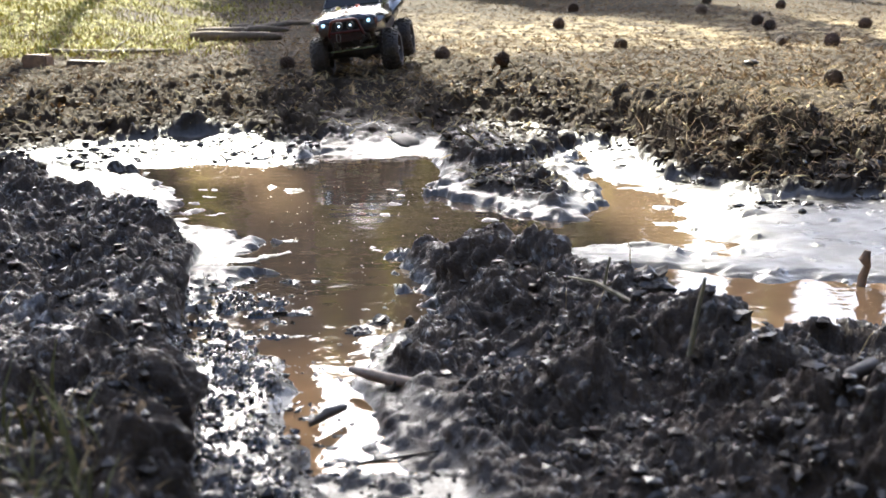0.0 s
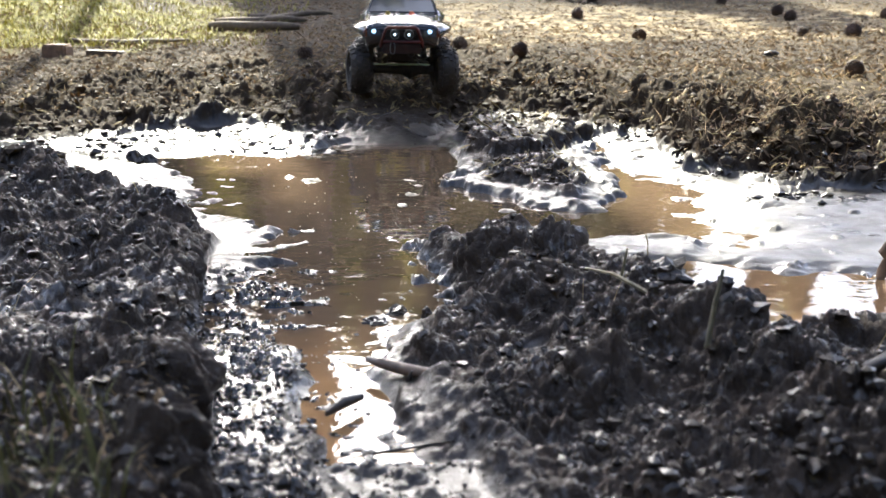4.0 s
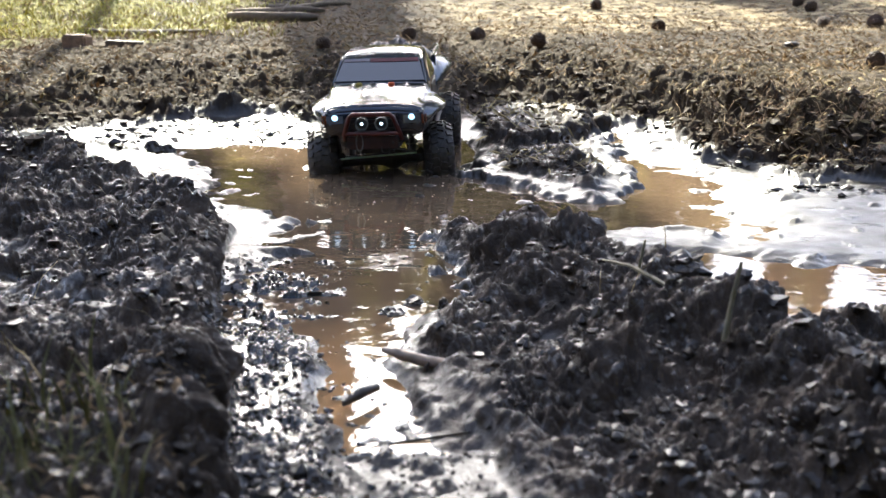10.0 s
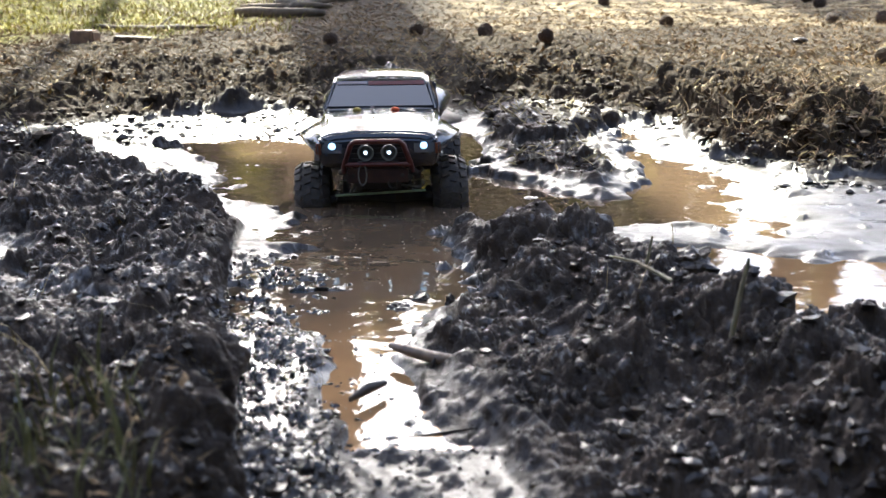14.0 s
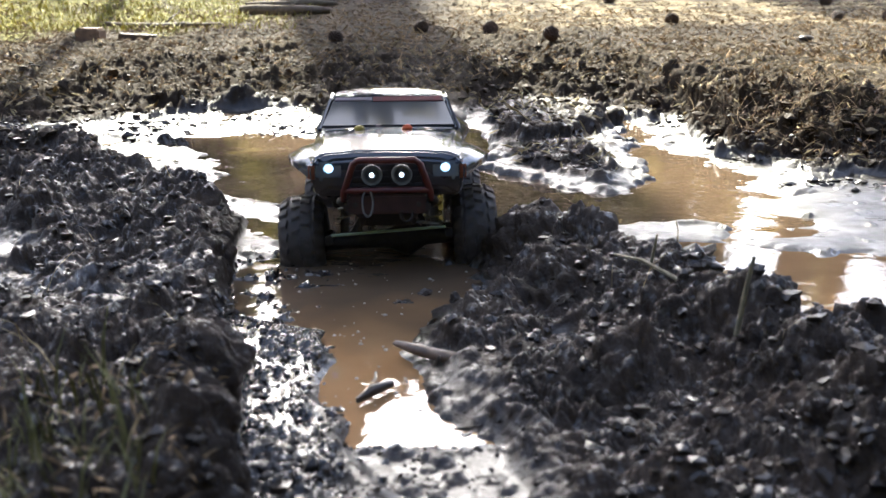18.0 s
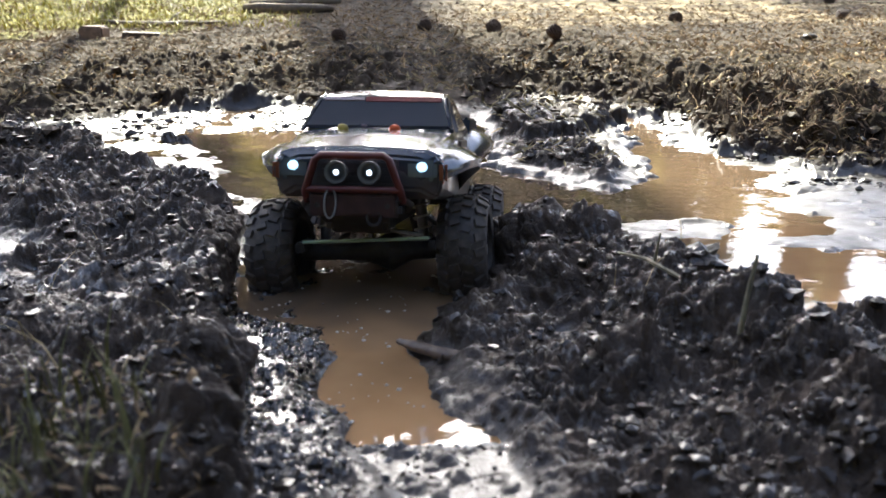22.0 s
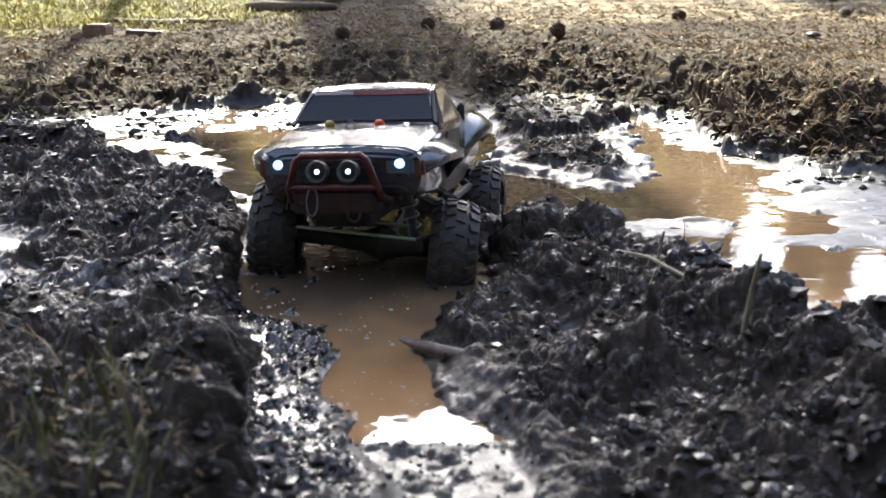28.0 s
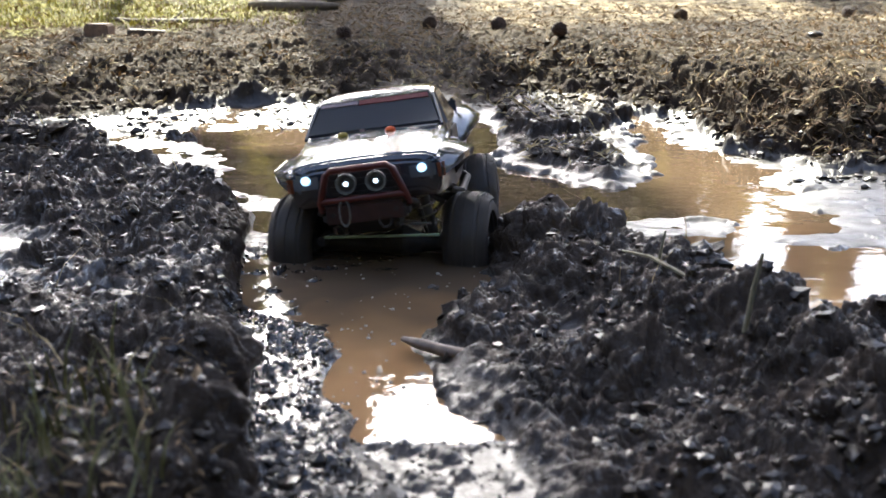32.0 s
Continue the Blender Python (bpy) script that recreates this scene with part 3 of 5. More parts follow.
def ground_sheet():
    """One sheet to the horizon, finer towards the rut."""
    ys = np.concatenate([-np.geomspace(200, 0.6, 14), np.linspace(-0.4, 0.30, 8), np.geomspace(0.36, 6.5, 960), np.geomspace(7, 400, 34)])
    s = np.concatenate([-np.geomspace(30, 2.2, 10), -np.geomspace(2.05, 0.525, 60), np.linspace(-0.52, 0.52, 860), np.geomspace(0.525, 2.05, 60), np.geomspace(2.2, 30, 10)])
    yy, ss = np.meshgrid(ys, s, indexing="ij")
    xx = ss * np.sqrt(yy * yy + 0.06)
    base = base_z(xx, yy)
    gx = np.gradient(base, axis=1) / np.gradient(xx, axis=1)
    gy = (np.gradient(base, axis=0) - gx * np.gradient(xx, axis=0)) / np.gradient(yy, axis=0)
    n = np.sqrt(1 + gx * gx + gy * gy)
    lift = relief(xx, yy, base)
    px, py, zz = xx - gx / n * lift, yy - gy / n * lift, base + lift / n
    nr, nc = yy.shape
    me = bpy.data.meshes.new("ground")
    me.vertices.add(nr * nc)
    me.vertices.foreach_set("co", np.stack([px, py, zz], -1).astype(np.float32).ravel())
    idx = np.arange(nr * nc).reshape(nr, nc)
    quads = np.stack([idx[:-1, :-1], idx[:-1, 1:], idx[1:, 1:], idx[1:, :-1]], -1).reshape(-1, 4)
    me.loops.add(quads.size)
    me.polygons.add(len(quads))
    me.loops.foreach_set("vertex_index", quads.ravel().astype(np.int32))
    me.polygons.foreach_set("loop_start", np.arange(0, quads.size, 4, dtype=np.int32))
    me.polygons.foreach_set("use_smooth", np.ones(len(quads), dtype=bool))
    me.update(calc_edges=True)
    _, dry = rough_of(xx, yy, base)
    up = yy - shore(xx)
    blot = fbm(xx, yy, 0.25, 3)
    dry = np.clip(dry * 1.15 + 0.9 * blot * (dry > 0.02), 0, 1)
    crust = (0.62 + 0.25 * step(0.5, 0.62, xx)) * step(0.05, 0.22, up + 0.25 * blot) * step(0.03, 0.06, zz)
    dry = np.maximum(np.maximum(dry, crust), step(0, -1, yy))
    wet = step(0.018, 0.008, np.minimum(zz, base + 0.003)) * (1 - step(0.5, 0.9, dry))
    wob = 0.05 * fbm(xx, yy, 0.22, 2)
    right, left, far = flats(xx, yy, wob)
    film = np.maximum(right, 0.6 * np.maximum(left, far)) * step(0.026, 0.016, base)
    crumbs, pan = smear(xx, yy)
    low = step(0.045, 0.026, base)
    film = np.maximum(film, step(0.024, 0.015, base) * step(1.5, 1.6, yy) * step(2.6, 2.4, yy))
    film = np.maximum(film, step(0.020, 0.014, base) * step(1.22, 1.26, yy) * step(0.16, 0.22, xx) * step(1.6, 1.5, yy))
    film = np.maximum(film, step(0.060, 0.035, base) * step(0.17, 0.11, np.abs(xx + 0.05) + wob) * step(2.42, 2.30, yy) * step(1.9, 2.0, yy))
    mirror = crumbs * low
    wet = np.maximum(wet * (1 - 0.75 * pan), np.maximum(0.50 * pan * low, 0.95 * mirror))
    wet = np.maximum(wet, 0.9 * film * (1 - step(0.5, 0.9, dry)))
    # rain standing on the trampled top of the bank
    seep = step(1.0, 0.4, np.hypot((xx + 0.44) / 0.13, (yy - 1.04) / 0.10) + 3 * wob) + 0.6 * step(1.0, 0.3, np.hypot((xx + 0.30) / 0.10, (yy - 0.98) / 0.14) + 3 * wob)
    wet = np.maximum(wet, np.minimum(seep, 1) * step(0.05, -0.12, fbm(xx, yy, 0.03, 2)))
    grass = step(-0.62, -0.85, xx / np.maximum(yy, 0.1) * 3.6 + 0.5 * fbm(xx, yy, 0.5, 3)) * step(3.5, 3.9, yy + 0.8 * fbm(xx, yy, 0.4, 2))
    bank = step(0.0, 0.10, up + 0.3 * wob) * step(0.02, 0.035, base)
    # Strip of pale sand whose colour also carries the sunlight on it.
    sunlit_sand = step(3.75, 3.9, yy + 0.35 * fbm(xx, yy, 0.5, 3)) * step(5.9, 5.0, yy + 0.6 * fbm(xx + 5, yy, 0.6, 2)) * step(0.05, 0.3, xx + 0.1 * yy - 0.4) * (0.5 + 0.5 * step(-0.2, 0.15, fbm(xx, yy * 2, 0.3, 3)))
    for name, values in (("dry", dry), ("wet", wet), ("grass", grass), ("film", film), ("mirror", mirror), ("sunlit_sand", sunlit_sand), ("bank", bank)):
        me.attributes.new(name, "FLOAT", "POINT").data.foreach_set("value", values.astype(np.float32).ravel())
    me.materials.append(M_GROUND)
    return tagged(new("ground", me), "churned wet mud ruts with dry earth behind", "ground", kind="structure")


def spots_where(rng, n, x0, x1, y0, y1, keep):
    """n random places of a stretch where keep(x, y, z) holds, thicker near the front as the ground is."""
    xs, ys = np.zeros(0), np.zeros(0)
    while len(xs) < n:
        y = y0 * (y1 / y0) ** rng.rand(n * 2)
        x = x0 + (x1 - x0) * rng.rand(n * 2)
        ok = (np.abs(x) < 0.62 * y + 0.05) & keep(x, y, base_z(x, y))
        xs, ys = np.concatenate([xs, x[ok]]), np.concatenate([ys, y[ok]])
    return xs[:n], ys[:n]


def water_sheet():
    """The flooded part of the ruts: one still sheet that rises a little as the car ploughs in."""
    bm = bmesh.new()
    bmesh.ops.create_grid(bm, x_segments=30, y_segments=30, size=1.0)
    for v in bm.verts:
        v.co = Vector((v.co.x * 2.2 + 0.1, 1.45 + v.co.y * 1.05, 0))
    ob = part("water", bm, M_WATER, None, "", 180)
    # Small pale domes added to stand in for sparkle on the water.
    rng = np.random.RandomState(77)
    foam = bmesh.new()
    xs, ys = spots_where(rng, 190, -0.22, 0.10, 0.76, 1.95, lambda x, y, z: (z < 0.006) & (perlin(x / 0.07, y / 0.07) > -0.12))
    for x, y in zip(xs, ys):
        r = 0.0009 + 0.0022 * rng.rand() ** 3
        bmesh.ops.create_icosphere(foam, subdivisions=1, radius=r, matrix=Matrix.Translation((x, y, 0.0)) @ Matrix.Diagonal((1, 1, 0.7, 1)))
    part("bubbles", foam, M_FOAM, ob, "pale foam bubbles added for sparkle on the water", 180)
    return tagged(ob, "shallow brown muddy water standing in the ruts", "water", kind="structure")


ground = ground_sheet()
water = water_sheet()


# ---- the radio-controlled truck: front towards -y, tyres on z = 0 ----
AXLE_F, AXLE_R, TYRE_R, TRACK = -0.170, 0.142, 0.063, 0.107
HUB_Z = 0.051


def ring(y, xb, zb, xs, zs, xt, zt, crown):
    half = [(xb, zb), (xs, zb + 0.012), (xs, zs), (xt, zt), (xt * 0.55, zt + crown * 0.8), (0, zt + crown)]
    return [(x, y, z) for x, z in half] + [(-x, y, z) for x, z in half[-2::-1]]


def flare(rows, inner, drop):
    """A fender that swells out of the body side: rows of y, the inner edge's height, the lip's x and height."""
    return loft([[(inner, y, zi), ((inner + xo) / 2, y, (zi + zo) / 2 + 0.0035), (xo, y, zo), (xo - 0.0015, y, zo - drop), (inner, y, zi - 0.030)] for y, zi, xo, zo in rows])


FRONT_FLARE = [(-0.262, 0.158, 0.090, 0.146), (-0.245, 0.166, 0.102, 0.152), (-0.220, 0.171, 0.115, 0.158), (-0.186, 0.175, 0.124, 0.160), (-0.150, 0.176, 0.121, 0.155), (-0.118, 0.172, 0.106, 0.142), (-0.100, 0.160, 0.092, 0.126)]
REAR_FLARE = [(0.055, 0.164, 0.093, 0.139), (0.080, 0.184, 0.104, 0.158), (0.115, 0.193, 0.116, 0.171), (0.160, 0.196, 0.120, 0.174), (0.195, 0.192, 0.115, 0.168), (0.222, 0.177, 0.098, 0.153)]


def mirrored(bm):
    bm = bm.copy()
    bmesh.ops.scale(bm, vec=(-1, 1, 1), verts=bm.verts)
    bmesh.ops.reverse_faces(bm, faces=bm.faces)
    return bm


def make_wheel(parent, x, y):
    side = 1 if x > 0 else -1
    w = 0.026
    rim = part("wheel", lathe([(-0.016, 0.008), (0.018, 0.008), (0.020, 0.014), (0.010, 0.020), (0.012, 0.034), (0.022, 0.037), (0.022, 0.040), (-0.022, 0.040), (-0.022, 0.034), (-0.016, 0.030)], 28),
               M_BLACK, parent, "black beadlock wheel caked with mud", 35)
    rim.matrix_basis = pose(x, y, HUB_Z)
    tyre = lathe([(-w, 0.040), (-w - 0.002, 0.047), (-w + 0.003, 0.0545), (-w * 0.55, 0.0592), (0, 0.0605), (w * 0.55, 0.0592), (w - 0.003, 0.0545), (w + 0.002, 0.047), (w, 0.040), (0, 0.038)], 40)
    part("tyre", tyre, M_TYRE, rim, "knobbly black rubber tyre coated in wet mud", 50)
    tread = bmesh.new()
    for k in range(22):
        for row, (cx, sx, off, tip, up) in enumerate(((-0.0205, 0.013, 0.0, 0.62, 0.0562), (-0.0065, 0.011, 0.5, 0.08, 0.0602), (0.0065, 0.011, 0.0, -0.08, 0.0602), (0.0205, 0.013, 0.5, -0.62, 0.0562))):
            a = 2 * math.pi * (k + off) / 22
            turn = Matrix.Rotation(a, 4, "X")
            add_box(tread, *(turn @ Vector((cx, 0, up))), sx, 0.0085, 0.0050, turn @ Matrix.Rotation(-tip, 4, "Y") @ Matrix.Rotation(0.25 if row % 2 else -0.25, 4, "Z"))
    part("tread", tread, M_TYRE, rim, "chunky tread blocks")
    spokes = bmesh.new()
    for k in range(6):
        turn = Matrix.Rotation(math.pi * k / 3, 4, "X")
        add_box(spokes, *(turn @ Vector((side * 0.013, 0, 0.024))), 0.008, 0.008, 0.026, turn)
    part("spokes", spokes, M_BLACK, rim)
    part("hub_nut", tube([(side * 0.012, 0, 0), (side * 0.024, 0, 0)], 0.006, 6), M_STEEL, rim, "dull steel hub nut")
    return rim


def rc_truck():
    t = empty("toy_truck")
    # painted shell: nose, bonnet, cab and load bed in one moulding
    shell = loft([ring(-0.270, 0.066, 0.128, 0.072, 0.156, 0.062, 0.160, 0.002), ring(-0.262, 0.082, 0.118, 0.087, 0.162, 0.072, 0.168, 0.003),
                  ring(-0.225, 0.088, 0.115, 0.091, 0.169, 0.078, 0.177, 0.004), ring(-0.180, 0.090, 0.113, 0.093, 0.174, 0.082, 0.184, 0.005),
                  ring(-0.148, 0.090, 0.110, 0.093, 0.178, 0.084, 0.188, 0.001), ring(-0.098, 0.090, 0.100, 0.092, 0.184, 0.074, 0.2260, 0.0),
                  ring(-0.075, 0.090, 0.100, 0.092, 0.186, 0.072, 0.233, 0.004), ring(0.000, 0.090, 0.100, 0.092, 0.188, 0.071, 0.234, 0.004),
                  ring(0.034, 0.090, 0.100, 0.092, 0.188, 0.070, 0.229, 0.003), ring(0.062, 0.090, 0.104, 0.092, 0.187, 0.082, 0.190, 0.001),
                  ring(0.066, 0.090, 0.106, 0.092, 0.170, 0.084, 0.171, 0.0), ring(0.205, 0.090, 0.125, 0.092, 0.170, 0.084, 0.171, 0.0),
                  ring(0.222, 0.086, 0.135, 0.088, 0.166, 0.080, 0.168, 0.0)])
    edges = [e for e in shell.edges if len(e.link_faces) == 2 and e.calc_face_angle() > 0.5]
    bmesh.ops.bevel(shell, geom=edges, offset=0.003, segments=2, affect="EDGES")
    body = part("body_shell", shell, M_PAINT, t, "glossy dark blue body shell splashed with mud", 30)
    # bonnet ridges
    for sx in (-1, 1):
        ridge = loft([[(sx * 0.046, -0.255, 0.1665), (sx * 0.060, -0.255, 0.1665), (sx * 0.056, -0.255, 0.170), (sx * 0.050, -0.255, 0.170)],
                      [(sx * 0.040, -0.155, 0.187), (sx * 0.062, -0.155, 0.186), (sx * 0.056, -0.155, 0.1895), (sx * 0.046, -0.155, 0.1905)]])
        part("bonnet_ridge", ridge, M_PAINT, body, "", 40)
    swell = loft([[(-0.030, -0.262, 0.166), (0.030, -0.262, 0.166), (0.026, -0.262, 0.1695), (-0.026, -0.262, 0.1695)],
                  [(-0.034, -0.215, 0.176), (0.034, -0.215, 0.176), (0.022, -0.215, 0.1830), (-0.022, -0.215, 0.1830)],
                  [(-0.036, -0.160, 0.186), (0.036, -0.160, 0.186), (0.024, -0.160, 0.1910), (-0.024, -0.160, 0.1910)]])
    part("bonnet_swell", swell, M_PAINT, body, "", 40)
    # screens
    part("windscreen", slab([(-0.083, -0.1475, 0.1935), (0.083, -0.1475, 0.1935), (0.070, -0.1010, 0.2275), (-0.070, -0.1010, 0.2275)], 0.004), M_GLASS, t, "dark tinted windscreen")
    part("sun_strip", slab([(-0.020, -0.1100, 0.2225), (0.0705, -0.1100, 0.2225), (0.0688, -0.1030, 0.2277), (-0.020, -0.1030, 0.2277)], 0.0015), M_BANNER, t, "red strip along the top of the windscreen")
    part("sun_strip", slab([(-0.070, -0.1088, 0.2235), (-0.022, -0.1088, 0.2235), (-0.022, -0.1040, 0.2270), (-0.0685, -0.1040, 0.2270)], 0.0015), M_PALE, t, "pale strip along the top of the windscreen")
    for sx in (-1, 1):
        q = [(sx * 0.0925, -0.125, 0.188), (sx * 0.0935, -0.02, 0.190), (sx * 0.0765, -0.02, 0.228), (sx * 0.0775, -0.088, 0.226)]
        part("side_window", slab(q if sx > 0 else q[::-1], 0.004), M_GLASS, t, "dark tinted side window")
        part("door_line", box(sx * 0.0925, -0.055, 0.150, 0.003, 0.095, 0.055, bevel=0.0012), M_DOOR, t, "mud-covered door panel")
        part("rock_slider", tube([(sx * 0.082, -0.10, 0.10), (sx * 0.096, -0.085, 0.092), (sx * 0.096, 0.06, 0.092), (sx * 0.082, 0.075, 0.10)], 0.005, 8), M_BLACK, t, "black side step")
        part("windscreen_pillar", tube([(sx * 0.0865, -0.150, 0.188), (sx * 0.0752, -0.101, 0.2250), (sx * 0.0740, -0.080, 0.2300)], 0.0028, 6), M_PAINT, t)
        front, rear = flare(FRONT_FLARE, 0.084, 0.009), flare(REAR_FLARE, 0.086, 0.010)
        part("front_fender", front if sx > 0 else mirrored(front), M_PAINT, t, "dark blue flared front fender", 50)
        part("rear_fender", rear if sx > 0 else mirrored(rear), M_PAINT, t, "dark blue flared rear fender", 50)
        # headlights with their coloured corners
        lamp = part("headlight", slab_block(sx * 0.066, -0.2655, 0.1475, 0.034, 0.014, 0.022), M_CHROME, t, "lit headlight behind clear lens", 40)
        lens = bmesh.new()
        bmesh.ops.create_uvsphere(lens, u_segments=14, v_segments=8, radius=1.0, matrix=Matrix.Translation((sx * 0.0675, -0.2715, 0.1510)) @ Matrix.Diagonal((0.0060, 0.0035, 0.0052, 1)))
        part("bulb", lens, M_HEAD, lamp, "glowing white bulb", 180)
        part("corner_lamp", slab_block(sx * 0.0865, -0.254, 0.1455, 0.012, 0.020, 0.024), M_RUST, t, "orange corner marker", 40)
    part("grille", box(0, -0.2705, 0.143, 0.085, 0.006, 0.030, bevel=0.002), M_BLACK, t, "black grille")
    for k in range(4):
        part("grille_bar", box(0, -0.2745, 0.132 + 0.0075 * k, 0.080, 0.003, 0.003), M_BLACK, t)
    # bull bar: a red hoop on a black winch bumper
    part("bumper", box(0, -0.279, 0.108, 0.100, 0.030, 0.016, bevel=0.004), M_BLACK, t, "black winch bumper")
    part("bull_bar", tube([(-0.050, -0.285, 0.116), (-0.049, -0.296, 0.126), (-0.038, -0.301, 0.158), (-0.032, -0.301, 0.1625), (0.032, -0.301, 0.1625), (0.038, -0.301, 0.158), (0.049, -0.296, 0.126), (0.050, -0.285, 0.116)], 0.0040, 8), M_RED, t, "dull red bull bar hoop", 60)
    part("bull_bar_rail", tube([(-0.048, -0.297, 0.128), (0.048, -0.297, 0.128)], 0.0036, 8), M_RED, t, "", 60)
    for sx in (-1, 1):
        part("bull_bar_stay", tube([(sx * 0.047, -0.290, 0.120), (sx * 0.056, -0.270, 0.112), (sx * 0.050, -0.250, 0.105)], 0.004, 8), M_BLACK, t, "", 60)
        fog = part("fog_lamp", lathe([(-0.305, 0.0115), (-0.300, 0.0122), (-0.287, 0.010), (-0.285, 0.002), (-0.298, 0.002), (-0.300, 0.0092)], 22, "y"), M_BLACK, t, "round black fog lamp", 40)
        fog.matrix_basis = pose(sx * 0.0170, 0.004, 0.1455)
        bowl = bmesh.new()
        bmesh.ops.create_uvsphere(bowl, u_segments=16, v_segments=8, radius=1.0, matrix=Matrix.Translation((0, -0.2985, 0)) @ Matrix.Diagonal((0.0090, 0.002, 0.0090, 1)))
        part("reflector", bowl, M_BOWL, fog, "dark reflector", 180)
        bulb = bmesh.new()
        bmesh.ops.create_uvsphere(bulb, u_segments=10, v_segments=6, radius=0.0028, matrix=Matrix.Translation((0, -0.301, 0)))
        part("bulb", bulb, M_FOG, fog, "glowing white bulb", 180)
    part("bumper_face", box(0, -0.296, 0.112, 0.088, 0.005, 0.022, bevel=0.002), M_MAROON, t, "dark red muddy bumper face")
    for sx in (-1, 1):
        part("bumper_bolt", tube([(sx * 0.036, -0.300, 0.112), (sx * 0.036, -0.2975, 0.112)], 0.003, 6), M_BLACK, t)
    # winch line with its hook
    part("winch", tube([(-0.030, -0.285, 0.122), (0.030, -0.285, 0.122)], 0.009, 12), M_BLACK, t, "black winch drum", 60)
    loop = [(-0.022 + 0.006 * math.sin(a), -0.302 - 0.003 * math.cos(a), 0.114 - 0.015 * math.cos(a)) for a in np.linspace(-2.6, 2.6, 15)]
    part("winch_hook", tube(loop, 0.0012, 6), M_STEEL, t, "pale bent winch hook", 60)
    part("shackle", tube([(0.022 + 0.007 * math.sin(a), -0.297, 0.100 - 0.008 * math.cos(a)) for a in np.linspace(-2.4, 2.4, 11)], 0.0018, 6), M_BLACK, t, "", 60)
    part("skid_plate", slab([(-0.036, -0.288, 0.100), (0.036, -0.288, 0.100), (0.030, -0.235, 0.078), (-0.030, -0.235, 0.078)][::-1], 0.003), M_BLACK, t)
    # running gear
    for sx in (-1, 1):
        part("chassis_rail", box(sx * 0.030, -0.02, 0.094, 0.006, 0.50, 0.018, bevel=0.001), M_BLACK, t)
        for ay in (AXLE_F, AXLE_R):
            lean = 0.018
            damper = part("damper", tube([(sx * 0.058, ay + lean, 0.055), (sx * 0.052, ay - lean, 0.150)], 0.006, 10), M_STEEL, t, "oil damper with pale spring", 60)
            coil = [Vector((sx * (0.058 - 0.006 * u), ay + lean - 2 * lean * u, 0.055 + 0.095 * u)) + 0.0095 * Vector((math.cos(u * 44), math.sin(u * 44), 0)) for u in np.linspace(0.12, 0.9, 84)]
            part("spring", tube(coil, 0.0013, 5), M_SPRING, damper, "pale coil spring", 60)
        part("lower_link", tube([(sx * 0.030, -0.05, 0.080), (sx * 0.055, AXLE_F + 0.01, 0.046)], 0.004, 6), M_BLACK, t)
        part("lower_link", tube([(sx * 0.030, 0.03, 0.080), (sx * 0.055, AXLE_R - 0.01, 0.046)], 0.004, 6), M_BLACK, t)
        part("inner_fender", slab([(sx * 0.080, AXLE_F - 0.06, 0.13), (sx * 0.080, AXLE_F + 0.06, 0.13), (sx * 0.036, AXLE_F + 0.06, 0.150), (sx * 0.036, AXLE_F - 0.06, 0.150)], 0.003), M_BLACK, t)
    axles = []
    for name, ay in (("front_axle", AXLE_F), ("rear_axle", AXLE_R)):
        ax = tube([(-0.080, 0, 0), (-0.030, 0, 0), (0.0, 0, 0), (0.022, 0, 0), (0.045, 0, 0), (0.080, 0, 0)], [0.010, 0.010, 0.013, 0.024, 0.011, 0.010], 12)
        axles.append(part(name, ax, M_BLACK, t, "black axle casing", 40))
        axles[-1].matrix_basis = pose(0, ay, HUB_Z)
    part("steering_rod", tube([(-0.070, -0.046, 0.016), (0.070, -0.046, 0.018)], 0.0019, 8), M_GREEN, axles[0], "thin pale green steering rod", 60)
    for sx in (-1, 1):
        part("steering_knuckle", box(sx * 0.074, -0.022, 0.010, 0.010, 0.050, 0.012, bevel=0.002), M_BLACK, axles[0])
    part("drag_link", tube([(-0.030, AXLE_F - 0.03, 0.085), (0.062, AXLE_F - 0.034, 0.074)], 0.002, 8), M_STEEL, t, "", 60)
    part("gearbox", box(0, -0.02, 0.100, 0.056, 0.12, 0.040, bevel=0.006), M_BLACK, t)
    part("bed_floor", box(0, 0.135, 0.174, 0.150, 0.135, 0.005, bevel=0.001), M_BLACK, t)
    for sx in (-1, 1):
        part("bed_side", box(sx * 0.086, 0.138, 0.189, 0.010, 0.150, 0.036, bevel=0.003), M_PAINT, t, "dark blue bed side")
    part("tailgate", box(0, 0.214, 0.182, 0.164, 0.008, 0.024, bevel=0.003), M_PAINT, t)
    load = bmesh.new()
    bmesh.ops.create_grid(load, x_segments=30, y_segments=26, size=1.0)
    for v in load.verts:
        e = 1 - max(abs(v.co.x), abs(v.co.y)) ** 4
        v.co = Vector((v.co.x * 0.080, 0.138 + v.co.y * 0.070, 0.180 + 0.036 * e + 0.026 * e * noise.noise(Vector((v.co.x * 3, v.co.y * 3, 0))) + 0.012 * e * noise.noise(Vector((v.co.x * 9, v.co.y * 9, 4)))))
    part("bed_load", load, M_CLOD, t, "heap of dark muddy clods in the load bed", 180)
    for x, m, name in ((0.024, M_ORANGE, "orange plug on the scuttle"), (-0.0355, M_YELLOW, "yellow plug on the scuttle")):
        plug = bmesh.new()
        bmesh.ops.create_uvsphere(plug, u_segments=12, v_segments=8, radius=1.0, matrix=Matrix.Translation((x, -0.170, 0.1905)) @ Matrix.Diagonal((0.0065, 0.004, 0.0045, 1)))
        part("body_clip", plug, m, t, name, 180)
